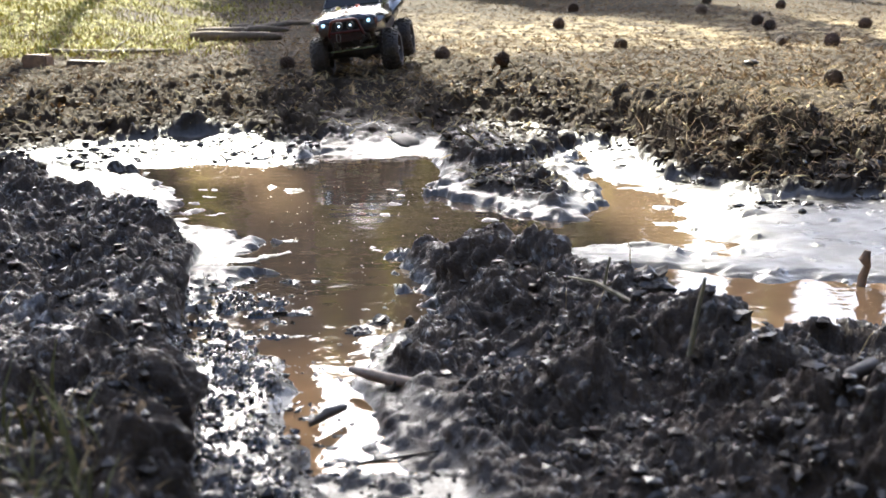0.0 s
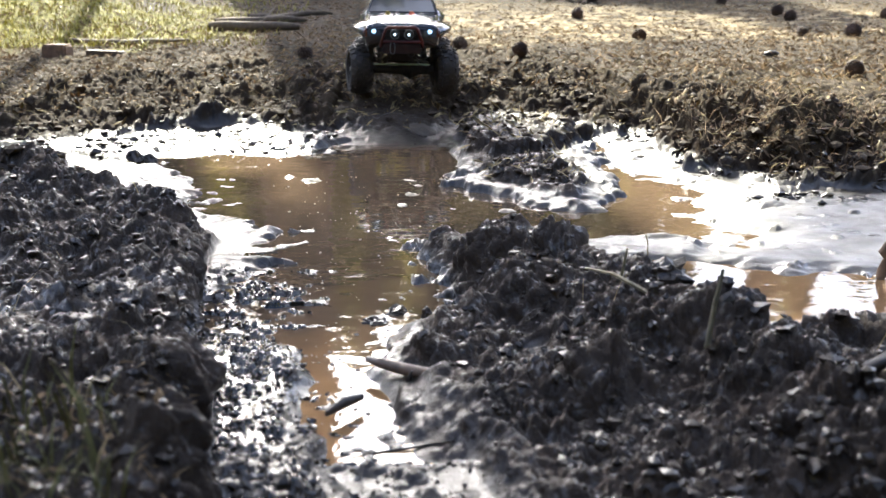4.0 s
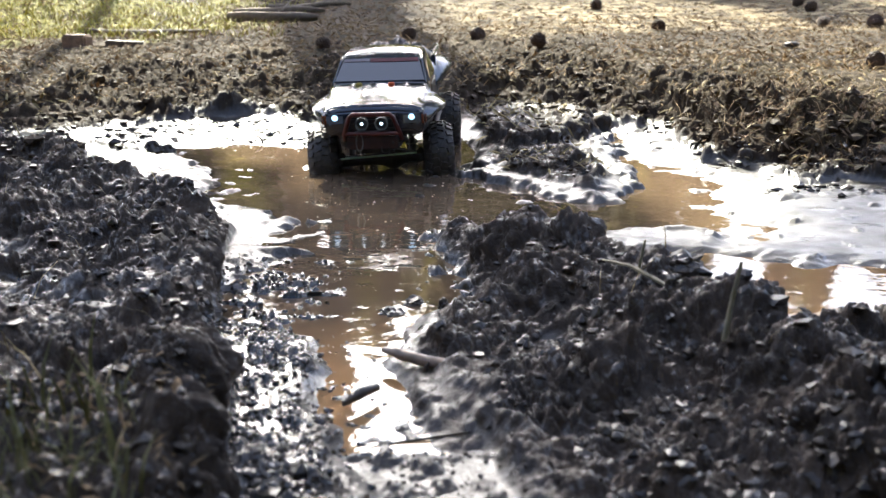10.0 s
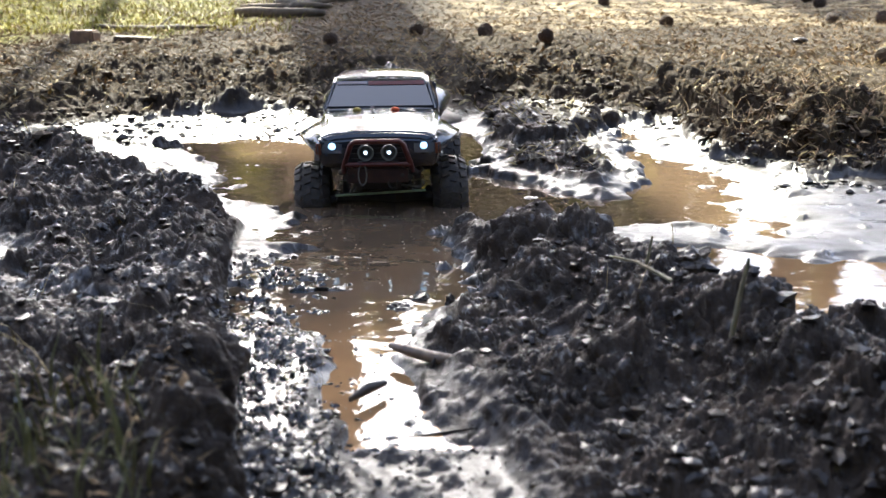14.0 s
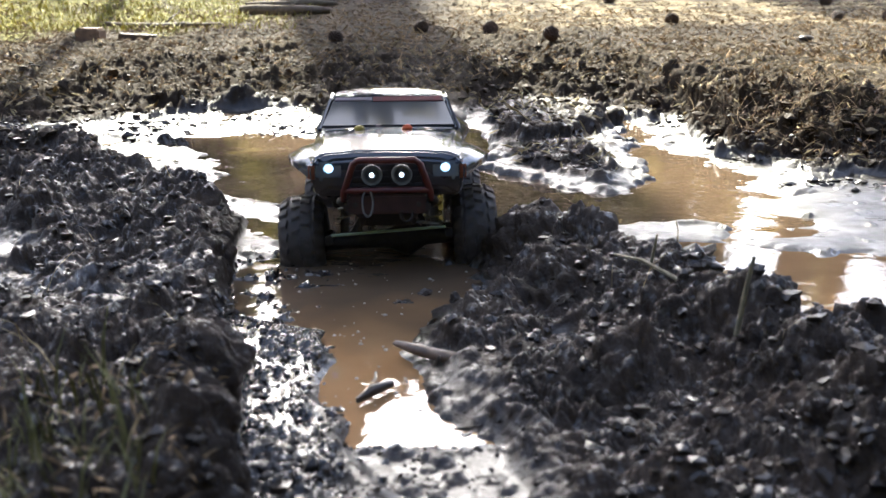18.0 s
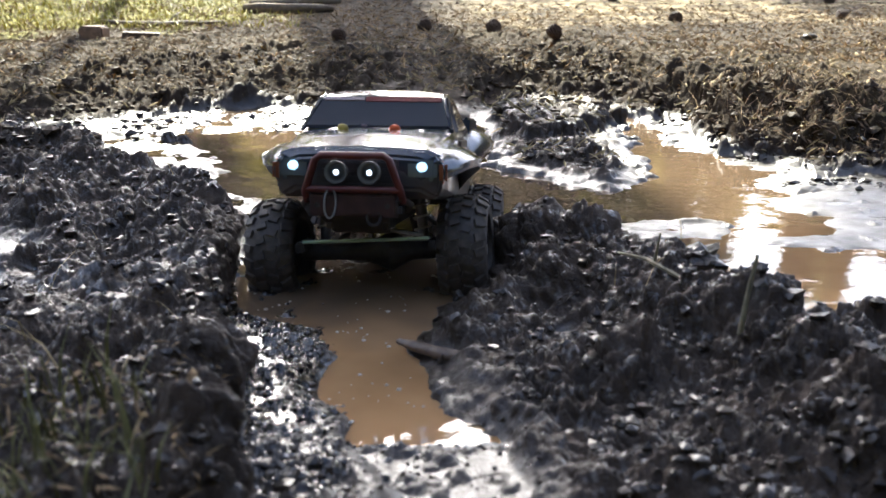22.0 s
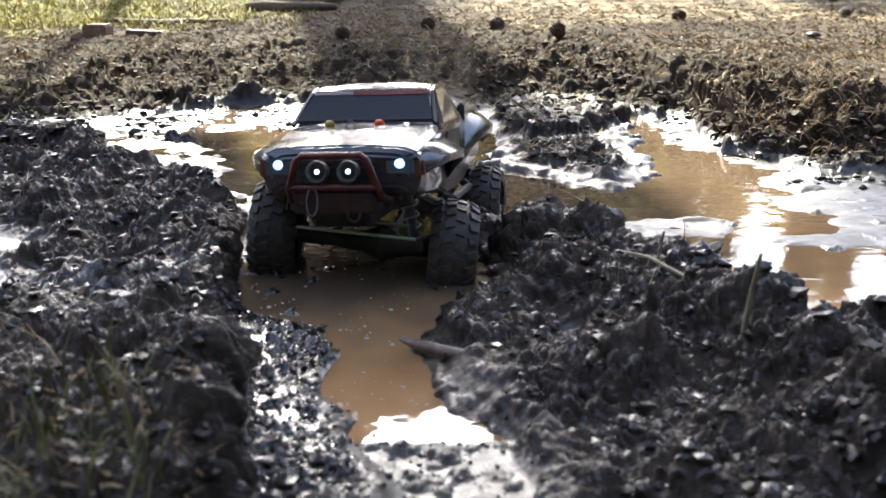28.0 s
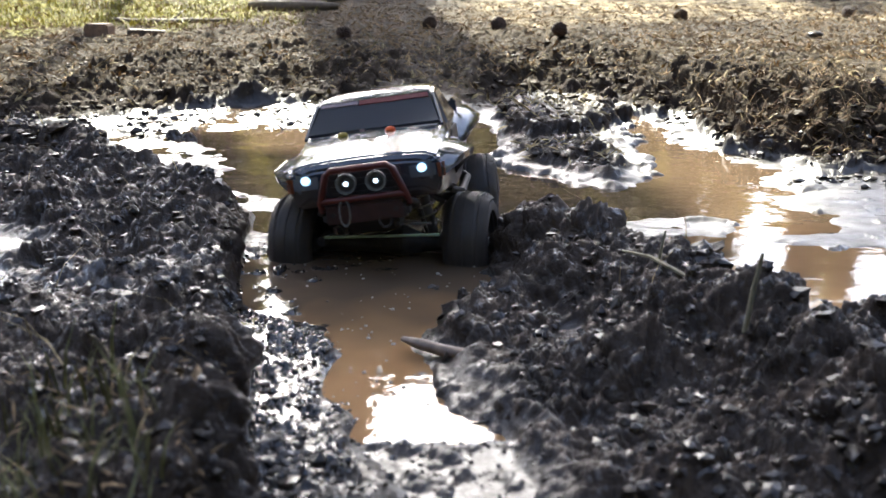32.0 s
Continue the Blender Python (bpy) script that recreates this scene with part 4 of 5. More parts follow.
    part("body_clip", box(-0.012, -0.165, 0.1935, 0.007, 0.003, 0.003, bevel=0.001), M_PALE, t, "pale body clip")
    wheels = [make_wheel(t, sx * TRACK, ay) for ay in (AXLE_F, AXLE_R) for sx in (-1, 1)]
    tagged(t, "dark blue toy pickup truck with lit headlights and big muddy tyres", "toy truck")
    return t, wheels, axles[0]


def slab_block(x, y, z, sx, sy, sz):
    return box(x, y, z, sx, sy, sz, bevel=0.004)


M_DOOR = plain("muddy_door", (0.075, 0.058, 0.043), 0.6, scale=80, vary=0.5)
M_SPRING = plain("pale_spring", (0.55, 0.52, 0.44), 0.4, 0.3, vary=0.2)
M_BOWL = Mat("dark_reflector", 0.4, 0.0, Base_Color=(0.02, 0.022, 0.025)).mat
toy_truck, truck_wheels, front_axle = rc_truck()


# ---- trees that stand round the clearing, outside the view; some added for shade ----
def scatter_mesh(name, verts, faces, material, smooth=False):
    me = bpy.data.meshes.new(name)
    verts, faces = np.asarray(verts, np.float32), np.asarray(faces, np.int32)
    k = faces.shape[1]
    me.vertices.add(len(verts))
    me.vertices.foreach_set("co", verts.ravel())
    me.loops.add(faces.size)
    me.polygons.add(len(faces))
    me.loops.foreach_set("vertex_index", faces.ravel())
    me.polygons.foreach_set("loop_start", np.arange(0, faces.size, k, dtype=np.int32))
    me.polygons.foreach_set("use_smooth", np.full(len(faces), smooth))
    me.update(calc_edges=True)
    me.materials.append(material)
    return me


def crown_mesh(rng, low, high, radius, count, size, taper):
    """Sprays of needles on whorled limbs: small blades with gaps between them."""
    h = low + (high - low) * rng.rand(count) ** 0.85
    reach = radius * (1 - taper * (h - low) / (high - low)) * (0.25 + 0.75 * np.sqrt(rng.rand(count)))
    a = rng.rand(count) * 2 * np.pi
    centre = np.stack([reach * np.cos(a), reach * np.sin(a), h - 0.18 * reach + 0.2 * rng.randn(count)], -1)
    blades = 5
    way = rng.randn(count, blades, 3)
    way[..., 2] *= 0.55
    way /= np.linalg.norm(way, axis=-1, keepdims=True)
    side = np.cross(way, rng.randn(count, blades, 3))
    side /= np.linalg.norm(side, axis=-1, keepdims=True)
    long = size * (0.6 + 0.8 * rng.rand(count, blades, 1))
    c = centre[:, None, :]
    v = np.stack([c - side * long * 0.22, c + way * long, c + side * long * 0.22 + way * long * 0.15], 2)
    return v.reshape(-1, 3), np.arange(count * blades * 3).reshape(-1, 3)


def pine(name, seed, height, low, radius, trunk, count, size, taper=0.75):
    rng = np.random.RandomState(seed)
    t = empty(name)
    sway = rng.randn(2) * 0.15
    line = [(sway[0] * u * u, sway[1] * u * u, -0.2 + (height + 0.2) * u) for u in np.linspace(0, 1, 12)]
    part("trunk", tube(line, [trunk * (1 - 0.85 * u) + (0.25 * trunk if k == 0 else 0) for k, u in enumerate(np.linspace(0, 1, 12))], 12), M_BARK, t, "scaly brown pine trunk", 180)
    for k in range(9):
        z = low + (height - low) * rng.rand()
        a, r = rng.rand() * 6.28, radius * (1 - taper * (z - low) / (height - low)) * 0.85
        part("limb", tube([(0, 0, z), (r * 0.5 * math.cos(a), r * 0.5 * math.sin(a), z + 0.08 * r), (r * math.cos(a), r * math.sin(a), z - 0.1 * r)], [trunk * 0.22, trunk * 0.13, trunk * 0.04], 5), M_BARK, t, "", 180)
    v, f = crown_mesh(rng, low, height, radius, count, size, taper)
    crown = new("crown", scatter_mesh("crown", v, f, M_NEEDLE))
    crown.parent = t
    return tagged(t, "tall pine outside the view, with a bare brown trunk and dark green crown", "tree", group="pines round the clearing")


def forest():
    rng = random.Random(5)
    # unseen tall pines, placed so crowns shade the rut and trunks stripe the sunlit ground
    tall = pine("pine_tree", 11, 13.5, 7.6, 2.2, 0.28, 2000, 0.62, 0.35)
    slim = pine("pine_tree", 12, 13.5, 6.4, 2.2, 0.11, 2000, 0.62, 0.35)
    tall.matrix_basis = pose(-1.17, 9.0, ground_top(-1.17, 9.0), 0, 0, 10)
    low = pine("pine_tree", 13, 13.5, 6.8, 2.2, 0.28, 2000, 0.62, 0.35)
    low.matrix_basis = pose(-0.84, 7.8, ground_top(-0.84, 7.8), 0, 0, 140)
    for k, (x, y) in enumerate(((-6.4, 7.7), (-3.7, 7.15), (2.9, 8.0), (4.6, 9.0))):
        m = pose(x, y, ground_top(x, y), 0, 0, 75 * k)
        if k == 0:
            slim.matrix_basis = m
        else:
            copy_thing(slim, m)
    # an unseen slender pine, added so its crown shades the bank beside the rut
    shade = pine("pine_tree", 51, 7.2, 4.1, 0.62, 0.05, 700, 0.30, 0.3)
    shade.matrix_basis = pose(-1.72, 7.0, ground_top(-1.72, 7.0), 0, 0, 0)
    # the belt of smaller pines behind them
    young = [pine("pine_tree", 21, 5.0, 0.2, 1.25, 0.09, 420, 0.34, 0.9), pine("pine_tree", 22, 6.2, 0.3, 0.9, 0.09, 320, 0.32, 0.9)]
    for k in range(84):
        a = radians(-64 + 128 * ((k // 2) + 0.9 * rng.random()) / 42)
        r = (15.5 if k % 2 else 19.0) + 2.5 * rng.random()
        x, y = r * math.sin(a), r * math.cos(a)
        m = pose(x, y, ground_top(x, y) - 0.5 * rng.random(), 0, 0, rng.random() * 360) @ Matrix.Scale(0.95 - 0.16 * float(step(-0.22, -0.10, a)) - 0.06 * float(step(0.05, 0.30, a)) + 0.10 * rng.random(), 4)
        if k < 2:
            young[k].matrix_basis = m
        else:
            copy_thing(young[1 if k % 4 == 1 else 0], m)
    for k, (a, r) in enumerate(((-5.5, 17.0), (-3.2, 16.2), (-1.0, 17.4), (1.2, 16.0), (3.4, 17.0), (-12.0, 16.5), (9.0, 16.5), (6.2, 15.8), (7.6, 15.4), (10.4, 15.6), (12.0, 16.4), (14.0, 16.0))):
        x, y = r * math.sin(radians(a)), r * math.cos(radians(a))
        copy_thing(young[0], pose(x, y, ground_top(x, y), 0, 0, 50 * k))
    # unseen saplings at the clearing's edge, added to shade ground behind the sunlit strip
    shade_sapling = pine("pine_tree", 41, 3.1, 0.15, 0.85, 0.05, 420, 0.24)
    for k, (x, y) in enumerate(((1.20, 8.7), (0.5, 10.2), (-3.4, 11.0), (-1.0, 8.9))):
        m = pose(x, y, ground_top(x, y), 0, 0, 70 * k)
        if k == 0:
            shade_sapling.matrix_basis = m
        else:
            copy_thing(shade_sapling, m)
    # pines beside and behind the camera, mirrored in the windscreen and dimming skylight
    bushy = pine("pine_tree", 31, 9.5, 0.8, 2.3, 0.16, 2600, 0.5, 0.7)
    for k in range(10):
        a = radians(80 + 200 * (k + 0.4 * rng.random()) / 10)
        r = 9.0 + 2.6 * rng.random()
        x, y = r * math.sin(a), r * math.cos(a)
        m = pose(x, y, ground_top(x, y) - 1.0 * rng.random(), 0, 0, rng.random() * 360)
        if k == 0:
            bushy.matrix_basis = m
        else:
            copy_thing(bushy, m)


def ground_top(x, y):
    return float(ground_z(np.array([x]), np.array([y]))[0])


forest()


# ---- loose mud, litter and grass ----
def ico_points(grade=2):
    bm = bmesh.new()
    bmesh.ops.create_icosphere(bm, subdivisions=grade, radius=1.0)
    v = np.array([p.co[:] for p in bm.verts])
    f = np.array([[p.index for p in q.verts] for q in bm.faces])
    bm.free()
    return v, f


def clod_field(name, xs, ys, sizes, seed, material, label, category, squash=0.75, sink=0.35, fine=False):
    """Crumbled lumps lying on the ground, every one its own shape."""
    rng = np.random.RandomState(seed)
    n = len(xs)
    v, f = ico_points(3 if n < 20 else 2 if fine else 1)
    # broken faces: every lump is cut by planes of its own
    cut = rng.randn(n, 9, 3)
    cut /= np.linalg.norm(cut, axis=-1, keepdims=True)
    reach = (0.55 + 0.5 * rng.rand(n, 1, 9)) / np.maximum(np.einsum("vi,nki->nvk", v, cut), 0.05)
    lump = v[None] * np.minimum(1.25, reach.min(-1))[..., None] * (1 + (0.14 if n < 20 else 0.20) * rng.randn(n, len(v), 1)) * (0.7 + 0.6 * rng.rand(n, 1, 3))
    a = rng.rand(n) * 2 * np.pi
    c, s = np.cos(a)[:, None], np.sin(a)[:, None]
    x, y = lump[..., 0] * c - lump[..., 1] * s, lump[..., 0] * s + lump[..., 1] * c
    z = lump[..., 2] * squash
    size = sizes[:, None]
    zs = ground_z(xs, ys)
    pts = np.stack([xs[:, None] + x * size, ys[:, None] + y * size, (zs + sizes * (squash - 2 * sink * squash) * 0.6)[:, None] + z * size], -1)
    faces = f[None] + (np.arange(n) * len(v))[:, None, None]
    ob = new(name, scatter_mesh(name, pts.reshape(-1, 3), faces.reshape(-1, 3), material))
    return tagged(ob, label, category, kind="stuff")


def loose_mud():
    rng = np.random.RandomState(31)
    xs, ys = spots_where(rng, 4600, -0.9, 0.9, 0.42, 1.9, lambda x, y, z: (z > 0.026) & (smear(x, y)[1] < 0.3))
    clod_field("mud_clods", xs, ys, 0.0016 + 0.0062 * rng.rand(len(xs)) ** 3.2, 1, M_CLOD, "dark wet crumbs of mud on the thrown-up banks", "mud clods")
    xs, ys = spots_where(rng, 1900, -0.26, 0.06, 0.55, 1.25, lambda x, y, z: (z > 0.0) & (z < 0.035) & (x < -0.115 + 0.17 * np.maximum(0, 0.92 - y) + 0.04 * rng.rand(*x.shape) ** 2))
    clod_field("mud_crumbs", xs, ys, 0.0010 + 0.0032 * rng.rand(len(xs)) ** 3, 2, M_CRUMB, "small wet crumbs of mud along the rut's edge", "mud clods")
    xs, ys = spots_where(rng, 260, -0.10, 0.08, 0.54, 0.76, lambda x, y, z: z > 0.009)
    clod_field("mud_specks", xs, ys, 0.0008 + 0.0018 * rng.rand(len(xs)) ** 3, 6, M_CLOD, "dark specks of mud on the smeared wet pan", "mud clods")
    xs, ys = spots_where(rng, 1500, -1.4, 1.2, 1.55, 2.5, lambda x, y, z: (z > 0.004) & (z < 0.03) & ((x < -0.15) | (x > 0.45)) & (perlin(x / 0.13, y / 0.06) + 0.9 * (y - shore(x)) > 0.02 - 0.25 * (x < 0)))
    clod_field("shore_crumbs", xs, ys, 0.0022 + 0.009 * rng.rand(len(xs)) ** 4, 7, M_CLOD, "dark wet crumbs of mud strewn over the shallows", "mud clods", 0.6)
    xs, ys = spots_where(rng, 3200, -1.9, 1.9, 1.65, 3.4, lambda x, y, z: (z > 0.03) & (y - shore(x) < 0.75) & ((np.abs(x + 0.05) > 0.16) | (rng.rand(*x.shape) < 0.25)))
    clod_field("bank_clods", xs, ys, 0.003 + 0.013 * rng.rand(len(xs)) ** 2.8, 3, M_BANKCLOD, "dark earth clods along the far bank", "mud clods", 0.55)
    xs, ys = spots_where(rng, 1800, -3.2, 3.2, 2.75, 6.0, lambda x, y, z: (y - shore(x) > 0.45))
    clod_field("earth_crumbs", xs, ys, 0.002 + 0.0065 * rng.rand(len(xs)) ** 4, 4, M_EARTHCLOD, "crumbs of dry earth on the trodden ground", "earth crumbs")


def chips(name, xs, ys, size, seed, material, label, category, flat=0.35):
    """Scraps of needle, bark and leaf lying on the ground."""
    rng = np.random.RandomState(seed)
    n = len(xs)
    a, tip = rng.rand(n) * 2 * np.pi, (rng.rand(n) - 0.5) * flat * 2
    long = size * (0.4 + 1.2 * rng.rand(n))
    wide = long * (0.08 + 0.35 * rng.rand(n) ** 2)
    d = np.stack([np.cos(a), np.sin(a), tip], -1) * long[:, None] / 2
    w = np.stack([-np.sin(a), np.cos(a), 0.6 * (rng.rand(n) - 0.5)], -1) * wide[:, None] / 2
    c = np.stack([xs, ys, ground_z(xs, ys) + 0.002 + np.abs(tip) * long / 2], -1)
    up = np.array([0, 0, 1.0]) * (0.12 * long[:, None])
    v = np.stack([c - d, c + w, c + d, c - w, c + up], 1)
    f = np.array([[0, 1, 4], [1, 2, 4], [2, 3, 4], [3, 0, 4]])
    faces = f[None] + (np.arange(n) * 5)[:, None, None]
    return tagged(new(name, scatter_mesh(name, v.reshape(-1, 3), faces.reshape(-1, 3), material)), label, category, kind="stuff")


def blades(name, xs, ys, height, seed, material, label, category, lean=0.5, width=0.035):
    """Grass: bent, tapering blades."""
    rng = np.random.RandomState(seed)
    n = len(xs)
    a, h = rng.rand(n) * 2 * np.pi, height * (0.45 + 0.8 * rng.rand(n))
    out = np.stack([np.cos(a), np.sin(a), np.zeros(n)], -1)
    side = np.stack([-np.sin(a), np.cos(a), np.zeros(n)], -1) * (h * width)[:, None]
    c = np.stack([xs, ys, ground_z(xs, ys) - 0.003], -1)
    bend = (lean * (0.3 + rng.rand(n)))[:, None] * h[:, None]
    z = np.array([0, 0, 1.0])
    p1, p2 = c + z * h[:, None] * 0.55 + out * bend * 0.3, c + z * h[:, None] * 0.9 + out * bend
    v = np.stack([c - side, c + side, p1 - side * 0.7, p1 + side * 0.7, p2], 1)
    f = np.array([[0, 1, 3], [0, 3, 2], [2, 3, 4]])
    faces = f[None] + (np.arange(n) * 5)[:, None, None]
    return tagged(new(name, scatter_mesh(name, v.reshape(-1, 3), faces.reshape(-1, 3), material)), label, category, kind="stuff")


M_CRUMB = plain("wet_crumb", (0.045, 0.032, 0.023), 0.25, scale=200, vary=0.6, bump=0.001, local=False, Coat_Weight=0.9, Coat_Roughness=0.10)
M_BANKCLOD = plain("bank_clod", (0.075, 0.056, 0.040), 0.7, scale=120, vary=0.6, bump=0.002, local=False, Specular_IOR_Level=0.08)
M_EARTHCLOD = plain("earth_clod", (0.12, 0.09, 0.06), 0.85, scale=90, vary=0.5, bump=0.001, local=False, Specular_IOR_Level=0.08)
loose_mud()


def litter_and_grass():
    rng = np.random.RandomState(8)
    xs, ys = spots_where(rng, 16000, -3.6, 3.6, 2.7, 7.5, lambda x, y, z: y - shore(x) > 0.35 + 0.3 * rng.rand(*x.shape))
    chips("pine_litter", xs, ys, 0.024, 1, M_LITTER, "dry pine needles and bark scraps on the earth", "litter")
    xs, ys = spots_where(rng, 5000, -3.2, 3.2, 2.6, 6.5, lambda x, y, z: y - shore(x) > 0.25)
    chips("bark_scraps", xs, ys, 0.022, 9, M_CONE, "dark bark scraps and cone scales on the earth", "litter")
    xs, ys = spots_where(rng, 9000, -1.9, 2.0, 2.35, 4.3, lambda x, y, z: (y - shore(x) > 0.18) & (perlin(x / 0.3, y / 0.3) > -0.25))
    chips("leaf_litter", xs, ys, 0.019, 19, M_LEAF, "pale dead leaf and bark flecks on the kicked-up earth", "litter", 0.9)
    xs, ys = spots_where(rng, 2600, -1.6, 1.6, 1.7, 3.2, lambda x, y, z: (z > 0.02))
    chips("bank_straw", xs, ys, 0.022, 2, M_STRAW, "bits of straw in the bank", "litter", 0.8)
    xs, ys = spots_where(rng, 22000, -3.8, -0.5, 3.6, 8.0, lambda x, y, z: x / y * 3.6 + 0.3 * rng.randn(*x.shape) < -0.75)
    blades("dry_grass", xs, ys, 0.030, 3, M_STRAWGRASS, "short sunlit yellow-green grass", "grass", 1.0, 0.08)
    xs, ys = spots_where(rng, 420, -0.42, -0.10, 0.36, 0.64, lambda x, y, z: (x < -0.05 - 0.28 * y + 0.04) & (rng.rand(*x.shape) < 1.0))
    blades("near_grass", xs, ys, 0.026, 4, M_GRASS, "thin green grass blades on the muddy bank", "grass", 0.8, 0.035)
    xs, ys = spots_where(rng, 130, -0.40, -0.12, 0.40, 0.66, lambda x, y, z: (x < -0.05 - 0.28 * y + 0.03))
    blades("tall_grass", xs, ys, 0.060, 14, M_GRASS, "long yellow-green grass blades on the muddy bank", "grass", 0.5, 0.022)
    xs, ys = spots_where(rng, 700, -0.42, -0.08, 0.38, 0.74, lambda x, y, z: (x < -0.05 - 0.24 * y + 0.06))
    chips("near_litter", xs, ys, 0.011, 15, M_LITTER, "dead leaf and straw scraps on the muddy bank", "litter", 0.7)
    xs, ys = spots_where(rng, 10, -0.42, -0.12, 0.36, 0.80, lambda x, y, z: z > 0.03)
    blades("near_straw", xs, ys, 0.05, 5, M_STRAW, "dead straw stalks on the muddy bank", "grass", 1.6, 0.02)
    xs, ys = spots_where(rng, 380, 0.55, 1.3, 1.8, 2.4, lambda x, y, z: (z > 0.04) & (np.hypot(x - 0.72, y - 2.0) < 0.22 + 0.15 * rng.rand(*x.shape)))
    blades("straw_tuft", xs, ys, 0.045, 6, M_LITTER, "trampled tan straw on the bank's edge", "grass", 3.0, 0.022)
    xs, ys = spots_where(rng, 1500, 0.50, 1.25, 1.60, 2.45, lambda x, y, z: (z > 0.03) & (y - shore(x) > -0.03) & (y - shore(x) < 0.30 + 0.25 * rng.rand(*x.shape)))
    chips("matted_roots", xs, ys, 0.016, 29, M_MATTED, "matted brown roots and straw in the bank's broken edge", "litter", 0.9)
    xs, ys = spots_where(rng, 26, -0.9, 0.6, 0.75, 1.8, lambda x, y, z: z > 0.03)
    blades("bank_stalks", xs, ys, 0.045, 7, M_STRAW, "dead stalks and rootlets sticking out of the mud", "grass", 1.5, 0.014)


M_MATTED = plain("matted_root", (0.19, 0.13, 0.082), 0.9, scale=25, vary=0.6, bump=0, local=False, Specular_IOR_Level=0.08)
M_LEAF = plain("dead_leaf", (0.30, 0.20, 0.10), 0.75, scale=12, vary=0.75, bump=0, local=False, Specular_IOR_Level=0.08)
M_STRAWGRASS = plain("yellow_grass", (0.42, 0.37, 0.05), 0.7, scale=9, vary=0.5, bump=0, local=False)
litter_and_grass()


# ---- single things ----
def pine_cone():
    t = bmesh.new()
    core = [(0.0, 0, -0.020), (0, 0, -0.012), (0, 0, 0.004), (0, 0, 0.020), (0, 0, 0.028)]
    add_tube(t, core, [0.006, 0.014, 0.015, 0.009, 0.002], 10)
    for row in range(8):
        z, r = -0.018 + 0.0058 * row, (0.019, 0.023, 0.025, 0.024, 0.022, 0.018, 0.013, 0.008)[row]
        for k in range(9):
            a = 2 * math.pi * (k + 0.5 * (row % 2)) / 9
            turn = Matrix.Rotation(a, 4, "Z") @ Matrix.Rotation(-0.5 + 0.08 * row, 4, "Y")
            add_box(t, *(Matrix.Rotation(a, 4, "Z") @ Vector((r * 0.85, 0, z))), 0.018, 0.011, 0.0032, turn)
    ob = part("pine_cone", t, M_CONE)
    return tagged(ob, "dark brown open pine cone lying on dry earth", "pine cone", group="pine cones on the ground")


def cones():
    first = pine_cone()
    rng = random.Random(3)
    for k, (x, y, s) in enumerate(CONES):
        m = pose(x, y, ground_top(x, y) + 0.018 * s, rng.uniform(30, 110), rng.uniform(-20, 20), rng.uniform(0, 360)) @ Matrix.Scale(0.86 * s, 4)
        if k == 0:
            first.matrix_basis = m
        else:
            ob = copy_thing(first, m)
            ob.scale = (0.86 * s,) * 3


def stick(name, pts, radii, material, label, category, sides=9, wob=0.0):
    bm = tube(pts, radii, sides)
    rng = random.Random(len(pts) * 7 + int(1000 * abs(pts[0][0])))
    for v in bm.verts:
        v.co += Vector((rng.uniform(-1, 1), rng.uniform(-1, 1), rng.uniform(-1, 1))) * wob
    return tagged(part(name, bm, material, None, "", 60), label, category)


CONES = [(-0.32, 3.35, 1.0), (0.19, 3.53, 1.05), (0.37, 3.3, 1.05), (0.88, 3.86, 1.05), (0.79, 4.73, 1.15), (1.74, 5.68, 1.25), (1.74, 4.64, 1.2), (1.8, 4.97, 1.2), (1.55, 3.99, 1.0), (1.72, 3.92, 1.15), (2.24, 4.76, 1.2), (1.18, 2.66, 0.95), (2.06, 6.63, 1.3), (1.06, 5.87, 1.2), (2.37, 6.17, 1.2), (-0.047, 3.60, 1.0)]
cones()
M_CLODWOOD = plain("mud_coated_wood", (0.050, 0.037, 0.028), 0.45, scale=90, vary=0.5, bump=0.001)
M_TWIG = plain("grey_twig", (0.24, 0.21, 0.13), 0.7, scale=90, vary=0.4, bump=0.0005)
M_DARKWOOD = plain("dark_plank", (0.10, 0.075, 0.055), 0.85, scale=60, vary=0.4, bump=0.001)
stick("broken_stick", [(-0.038, 0.899, 0.016), (-0.022, 0.886, 0.016), (0.002, 0.868, 0.016), (0.028, 0.850, 0.017), (0.056, 0.834, 0.018)], [0.003, 0.0055, 0.0062, 0.0066, 0.0055], M_WOOD, "wet grey-brown broken stick lying across the rut", "stick", 10, 0.0007)
short_stick = stick("short_stick", [(-0.068, 0.788, 0.010), (-0.055, 0.803, 0.013), (-0.040, 0.822, 0.011)], [0.002, 0.0052, 0.003], M_CLODWOOD, "short dark muddy stick in the rut", "stick", 9, 0.0007)
stick("leaf_sprig", [(0.000, 0.855, 0.004), (0.001, 0.856, 0.012), (0.004, 0.857, 0.020)], [0.0015, 0.003, 0.0008], M_CLODWOOD, "tiny dark sprig standing in wet mud", "twig", 6)
gz = ground_top
stick("upright_twig", [(0.253, 0.800, 0.060), (0.257, 0.800, 0.098), (0.262, 0.800, 0.129)], [0.0026, 0.0022, 0.0015], M_TWIG, "grey-green twig standing upright in the mud mound", "twig", 7)
stick("leaning_twig", [(0.185, 1.005, gz(0.185, 1.005) + 0.012), (0.205, 0.965, gz(0.205, 0.965) + 0.010), (0.232, 0.915, gz(0.232, 0.915) + 0.004)], [0.0012, 0.002, 0.0022], M_TWIG, "thin dry twig lying over the mud mound", "twig", 6)
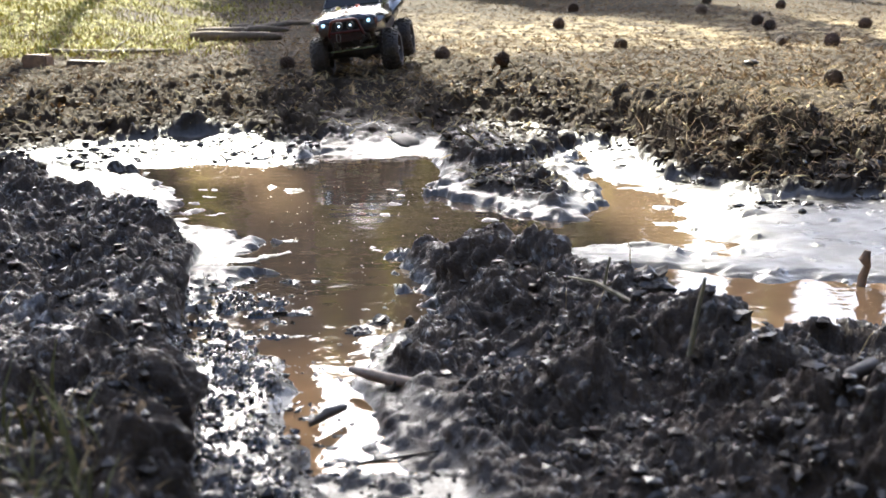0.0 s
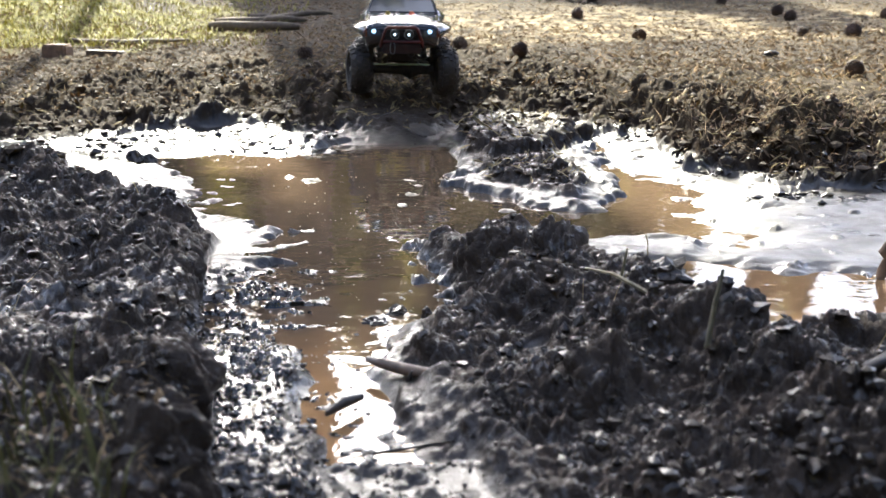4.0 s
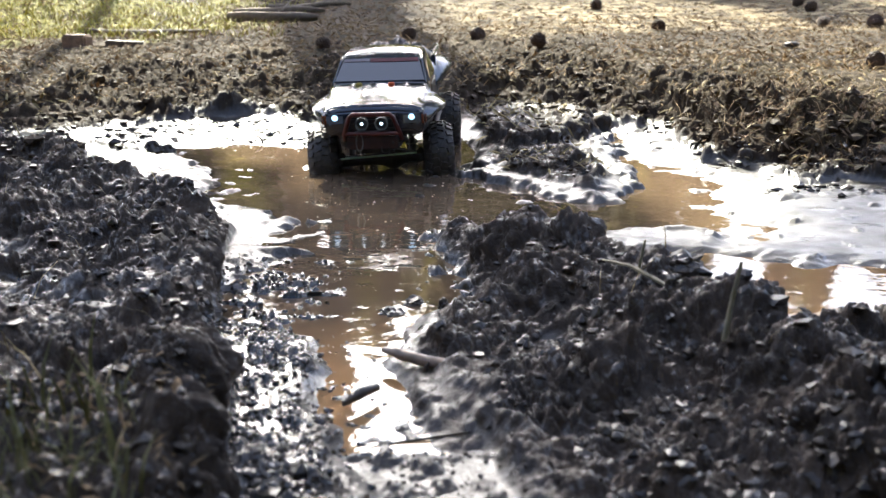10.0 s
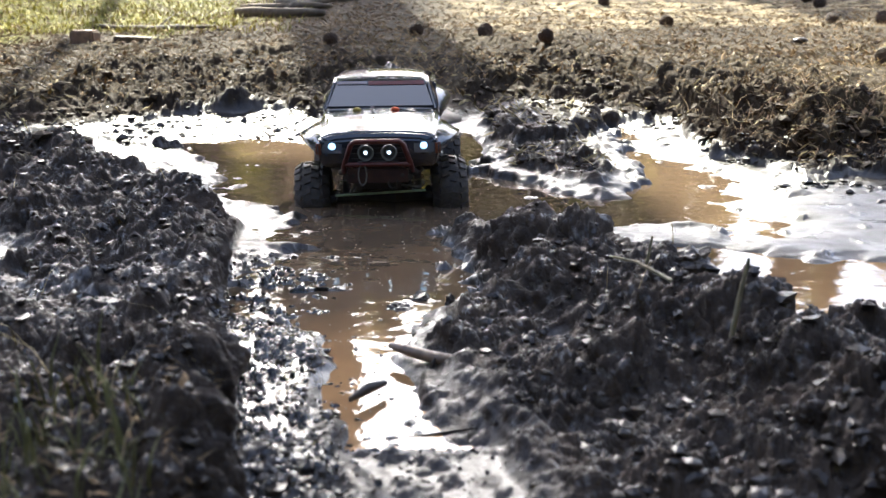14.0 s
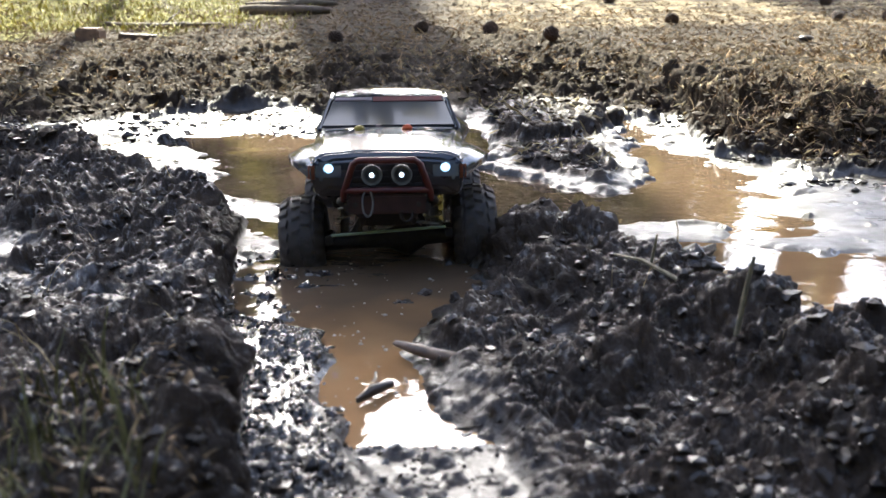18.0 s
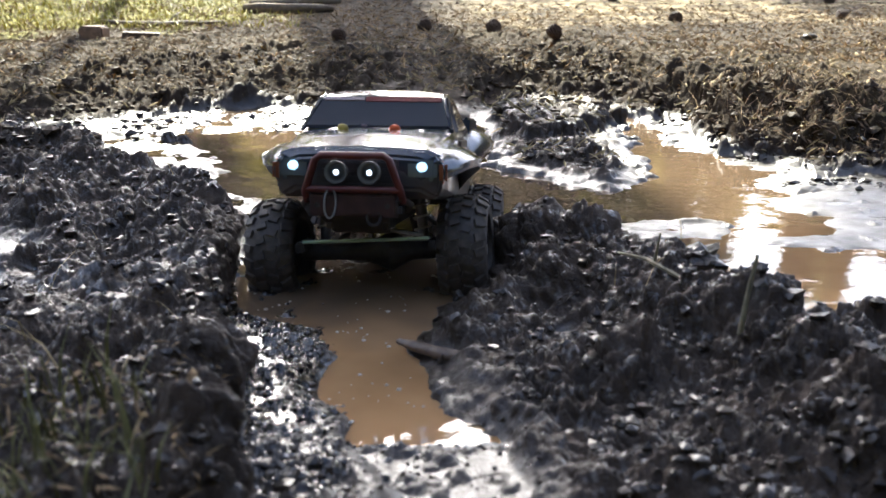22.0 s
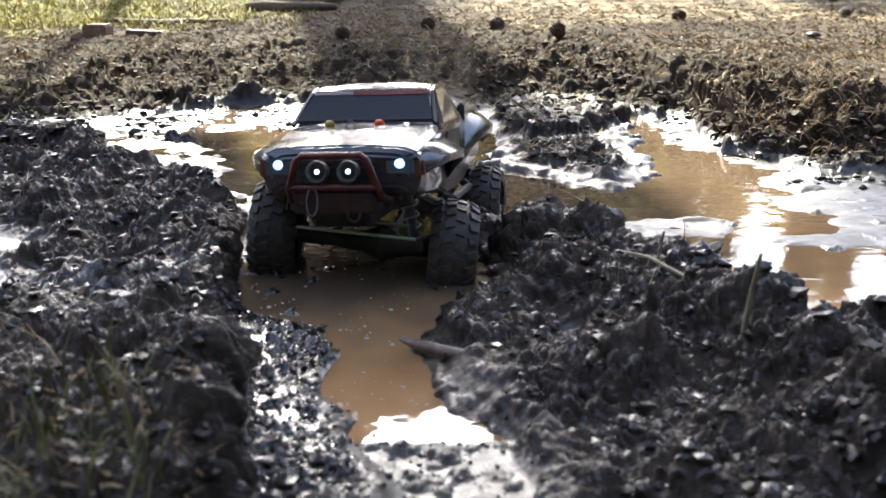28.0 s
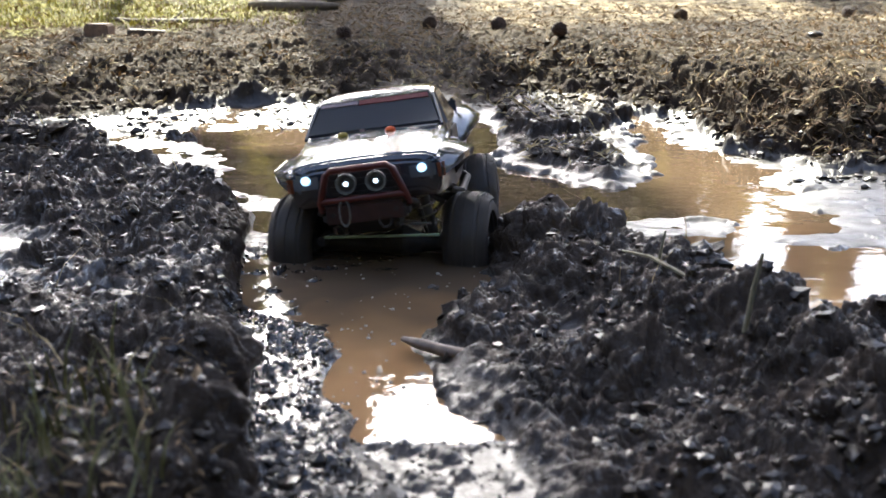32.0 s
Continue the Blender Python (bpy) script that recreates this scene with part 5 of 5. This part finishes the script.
stick("leaning_twig", [(0.218, 0.985, gz(0.218, 0.985) - 0.004), (0.222, 0.98, gz(0.218, 0.985) + 0.030)], [0.0018, 0.001], M_TWIG, "thin dry twig stuck in the mud mound", "twig", 6)
stick("muddy_branch", [(0.335, 0.690, gz(0.335, 0.69) + 0.004), (0.36, 0.70, gz(0.36, 0.70) + 0.007), (0.40, 0.715, gz(0.40, 0.715) + 0.006)], [0.004, 0.007, 0.006], M_CLODWOOD, "dark muddy branch end on the mud mound", "branch", 8, 0.0006)
stick("thin_root", [(x, y, gz(x, y) + 0.0012) for x, y in ((-0.045, 0.727), (-0.020, 0.736), (0.008, 0.741), (0.034, 0.737))], [0.0006, 0.0011, 0.0012, 0.0008], M_CLODWOOD, "thin dark root lying on the smeared mud", "root", 6)
stick("water_stake", [(0.590, 1.195, -0.02), (0.591, 1.195, 0.010), (0.596, 1.195, 0.026), (0.592, 1.195, 0.034), (0.595, 1.195, 0.046)], [0.005, 0.006, 0.0045, 0.0075, 0.004], M_LOG, "brown muddy stump standing in the water", "stump", 8, 0.0006)
stick("water_twig", [(-0.338, 2.16, -0.01), (-0.345, 2.165, 0.010), (-0.360, 2.17, 0.020)], [0.0035, 0.003, 0.001], M_CLODWOOD, "black twig poking out of the water", "twig", 6)
for x, y, s, label in ((0.266, 0.985, 0.018, "large dark clod on the mound's crest"), (-0.545, 2.065, 0.020, "dark clod lying in the shallow water"), (-0.50, 2.0, 0.015, "dark clod lying in the shallow water"),
                       (-0.32, 1.37, 0.014, "dark clod on the bank's end"), (0.10, 1.23, 0.012, "dark clod on the mound's tip"), (0.165, 1.165, 0.011, "dark clod on the mound's crest"), (-0.012, 1.085, 0.010, "small wet clod in the rut"),
                       (-0.035, 1.05, 0.009, "small wet clod in the rut"), (0.022, 1.04, 0.008, "small wet clod in the rut")):
    one = clod_field("mud_clod", np.array([x]), np.array([y]), np.array([s]), int(1000 * s + 100 * x + 500), M_CLOD, label, "mud clod", 0.85, 0.1)
    one["kind"] = ""
    del one["kind"]
# sawn block with a plank end beside it, at the edge of the grass
x, y = -1.095, 3.31
block = box(0, 0, 0.018, 0.078, 0.065, 0.048, bevel=0.006)
part_block = tagged(part("wooden_block", block, M_LOG, None, "", 40), "weathered brown wooden block on the earth", "wood block")
part_block.matrix_basis = pose(x, y, gz(x, y) - 0.002, 0, 0, -6)
plank = tagged(part("plank", box(0, 0, 0.010, 0.120, 0.05, 0.026, bevel=0.003), M_DARKWOOD, None, "", 40), "dark weathered plank end beside the block", "plank")
plank.matrix_basis = pose(x + 0.125, y + 0.09, gz(x + 0.125, y + 0.09), 0, 3, 4)


def fallen_branch(x, y, length, turn, r, material, label):
    c, s = math.cos(radians(turn)), math.sin(radians(turn))
    pts = [(x + c * length * u, y + s * length * u, gz(x + c * length * u, y + s * length * u) + r * 0.8 + 0.004 * math.sin(9 * u)) for u in np.linspace(-0.5, 0.5, 7)]
    t = stick("fallen_branch", pts, [r * 0.7, r, r * 1.05, r, r * 0.9, r * 0.8, r * 0.5], material, label, "branch", 9, r * 0.06)
    p, q = Vector(pts[3]), Vector(pts[4])
    part("side_twig", tube([p, p + Vector((0.03, 0.03, 0.03)), p + Vector((0.05, 0.08, 0.05))], [r * 0.4, r * 0.3, r * 0.15], 6), material, t)
    return t


for x, y, length, turn, r, m, label in ((-0.60, 4.20, 0.36, 4, 0.024, M_DRYWOOD, "grey weathered branch lying on the earth"), (-0.62, 4.55, 0.40, 20, 0.018, M_DRYWOOD, "grey weathered branch lying on the earth"),
                                     (-0.52, 4.85, 0.45, 38, 0.014, M_DRYWOOD, "thin grey branch lying on the earth"), (-0.98, 3.75, 0.42, 2, 0.010, M_DRYWOOD, "thin pale branch at the edge of the grass")):
    fallen_branch(x, y, length, turn, r, m, label)
# a flat half-buried stone where the wheels come down
st = bmesh.new()
bmesh.ops.create_icosphere(st, subdivisions=3, radius=1.0)
for v in st.verts:
    v.co = Vector((v.co.x * 0.036, v.co.y * 0.050, v.co.z * 0.010)) * (1 + 0.28 * noise.noise(v.co * 1.7))
stone = tagged(part("flat_stone", st, M_STONE, None, "", 180), "flat muddy stone half buried in the bank", "stone")
stone.matrix_basis = pose(0.045, 2.36, gz(0.045, 2.36) - 0.004, 12, 3, 20)
st = bmesh.new()
bmesh.ops.create_icosphere(st, subdivisions=3, radius=1.0)
for v in st.verts:
    v.co = Vector((v.co.x * 0.024, v.co.y * 0.016, v.co.z * 0.010)) * (1 + 0.2 * noise.noise(v.co * 2.1))
pebble = tagged(part("dark_stone", st, M_CLODWOOD, None, "", 180), "small dark flat stone on the dry earth", "stone")
pebble.matrix_basis = pose(*(1.186, 3.3), gz(*(1.186, 3.3)) + 0.006, 0, 0, 0)


# ---- what moves ----
# seconds, place of the truck and its turn in degrees
TRUCK_PATH = [
    (0.0, -0.058, 3.317, 0.131, 3.7, -7.6, -8.7), (1.0, -0.059, 3.355, 0.117, 1.8, -6.5, -9.3), (2.0, -0.052, 3.341, 0.139, 5.7, -5.6, -9.6),
    (2.5, -0.014, 3.222, 0.133, 7.2, -2.3, -8.1), (3.0, -0.029, 3.033, 0.098, 3.6, -2.6, -0.9), (3.5, -0.009, 2.878, 0.092, 1.2, 1.8, 1.0),
    (5.5, -0.007, 2.558, 0.072, 0.2, -4.1, -6.8), (6.0, -0.019, 2.442, 0.079, 2.5, -0.4, -7.1), (6.5, -0.025, 2.364, 0.06, 6.5, -8.8, -4.2),
    (7.0, -0.031, 2.198, 0.031, 11.1, -7.2, -4.8), (7.5, -0.038, 2.191, 0.015, 13.9, -6.1, -5.7), (8.0, -0.041, 2.166, 0.011, 14.0, -5.7, -5.6),
    (8.5, -0.047, 2.112, -0.004, 10.7, -5.7, -5.7), (9.0, -0.061, 2.119, -0.009, 9.3, -3.5, -5.8), (9.5, -0.058, 2.086, -0.007, 7.5, -1.2, -6.4),
    (10.0, -0.062, 2.057, -0.02, 4.2, -1.7, -4.3), (10.5, -0.06, 2.006, -0.033, 0.0, -3.2, -3.6), (11.0, -0.064, 1.969, -0.037, -2.0, -2.9, -3.1),
    (11.5, -0.069, 1.934, -0.042, -3.0, -2.8, -3.0), (12.0, -0.072, 1.886, -0.045, -4.0, -3.0, -2.8), (12.5, -0.076, 1.87, -0.043, -3.1, -1.5, -3.1),
    (13.0, -0.082, 1.829, -0.048, -1.5, -0.7, -2.5), (13.5, -0.08, 1.788, -0.043, 2.3, -1.1, -1.7), (14.0, -0.077, 1.756, -0.047, -0.0, -0.7, 0.4),
    (14.5, -0.08, 1.692, -0.045, -0.2, -1.6, 2.2), (16.5, -0.066, 1.505, -0.043, -5.1, 1.3, 4.9), (17.0, -0.063, 1.478, -0.05, -5.2, -0.2, 6.1),
    (17.5, -0.062, 1.441, -0.047, -5.5, -0.9, 4.2), (18.0, -0.061, 1.414, -0.044, -5.5, -0.4, 1.5), (18.5, -0.06, 1.377, -0.038, -5.6, 0.1, -0.9),
    (19.0, -0.062, 1.339, -0.03, -6.7, -0.4, -3.2), (19.5, -0.062, 1.31, -0.028, -8.1, -0.9, -4.9), (20.0, -0.061, 1.289, -0.029, -8.9, -0.1, -5.9),
    (20.5, -0.06, 1.279, -0.031, -9.6, -0.5, -6.3), (21.0, -0.06, 1.277, -0.033, -9.3, -0.3, -6.1), (21.5, -0.061, 1.279, -0.035, -9.3, -0.7, -6.1),
    (22.0, -0.058, 1.277, -0.036, -9.3, -0.1, -6.0), (22.5, -0.063, 1.27, -0.038, -9.7, 0.9, -6.1), (23.0, -0.065, 1.264, -0.039, -10.1, 2.1, -6.9),
    (23.5, -0.067, 1.265, -0.04, -10.0, 2.8, -7.4), (24.0, -0.068, 1.256, -0.04, -10.3, 3.0, -7.5), (24.5, -0.068, 1.261, -0.042, -9.9, 3.4, -7.5),
    (25.0, -0.069, 1.255, -0.043, -10.3, 3.5, -7.7), (25.5, -0.069, 1.252, -0.043, -10.5, 4.1, -8.1), (27.5, -0.06, 1.271, -0.039, -9.5, -2.6, -8.6),
    (28.0, -0.064, 1.329, -0.032, -6.3, -2.5, -9.0), (28.5, -0.065, 1.366, -0.038, -4.5, -2.3, -8.8), (29.0, -0.089, 1.333, -0.045, -8.9, 8.6, -10.4),
    (29.5, -0.096, 1.232, -0.018, -17.0, 15.7, -16.4), (30.0, -0.073, 1.242, -0.046, -12.5, 5.1, -11.2), (30.5, -0.074, 1.244, -0.045, -11.6, 5.3, -11.2),
    (31.0, -0.072, 1.227, -0.046, -12.0, 3.2, -11.5), (31.5, -0.066, 1.292, -0.038, -8.4, -0.6, -11.2), (32.0, -0.051, 1.396, -0.045, -4.2, -7.8, -3.7),
]
# steering of the front wheels, degrees
STEER = [(0, 0), (2, 2), (2.5, 0), (3, 5), (3.5, 15), (5.5, 0), (6, -3), (7, 5), (9, 6), (13, 2), (16.5, 0), (19, 0), (22.2, -2), (22.7, -25), (25.5, -25), (27.5, -5), (28, 9), (28.5, 5), (29, -14), (29.5, -8), (30, -5), (31, 5), (31.5, 5), (32, -8)]
# how far the front axle leans against the body, degrees, its right end down
LEAN = [(0, 0), (3, 1), (5.5, 0), (7, 1), (9, -2), (11, -3.8), (14, -2), (17, -2), (19, -4), (22, -2.5), (23, -3), (25.5, -3.3), (27.5, 4), (28, 7), (28.5, 7), (29, -2.4), (29.5, -2), (30, -8.5), (30.5, -8), (31, -6), (31.5, 5.5), (32, 6)]
# turns of the wheels that slip, on top of rolling: from, to, degrees a second
SLIP = [(17.0, 19.0, 260), (19.0, 22.3, 120), (22.3, 25.8, 1900), (28.7, 30.4, 1900), (31.3, 32.0, -1500)]


def motions():
    walk(toy_truck, [(t, pose(*p)) for t, *p in TRUCK_PATH])
    times = np.concatenate([np.arange(0, 22.25, 0.1), np.arange(22.3, 25.85, 1 / 30), np.arange(25.9, 28.65, 0.1), np.arange(28.7, 32.01, 1 / 30)])
    rows = np.array(TRUCK_PATH)
    gone = -np.interp(times, rows[:, 0], rows[:, 2])
    turn = np.degrees(gone / TYRE_R)
    for a, b, rate in SLIP:
        turn = turn + rate * np.clip(times - a, 0, b - a)
    steer = np.interp(times, [s[0] for s in STEER], [s[1] for s in STEER])
    lean = np.interp(times, [s[0] for s in LEAN], [s[1] for s in LEAN])
    for k, wheel in enumerate(truck_wheels):
        x, y = (-1 if k % 2 == 0 else 1) * TRACK, AXLE_F if k < 2 else AXLE_R
        rows = [(t, Matrix.Translation((0, y, HUB_Z)) @ Matrix.Rotation(radians(n if k < 2 else 0), 4, "Y") @ Matrix.Translation((x, 0, 0)) @ Matrix.Rotation(radians(s if k < 2 else 0), 4, "Z") @ Matrix.Rotation(radians(r), 4, "X")) for t, s, r, n in zip(times, steer, turn, lean)]
        walk(wheel, rows)
    walk(front_axle, [(t, pose(0, AXLE_F, HUB_Z, 0, n, 0)) for t, n in LEAN])
    walk(short_stick, [(t, pose(x, y, z)) for t, x, y, z in ((0, 0, 0, 0), (17.4, 0, 0, 0), (18.2, 0.004, -0.006, -0.002), (19.0, 0.010, -0.014, -0.007), (20.0, 0.014, -0.020, -0.016), (32, 0.014, -0.020, -0.016))])
    walk(water, [(t, pose(0, 0, z)) for t, z in ((0, 0.0), (9, 0.0), (13, 0.0008), (16, 0.002), (18, 0.0042), (20, 0.006), (25, 0.006), (32, 0.006))])


motions()
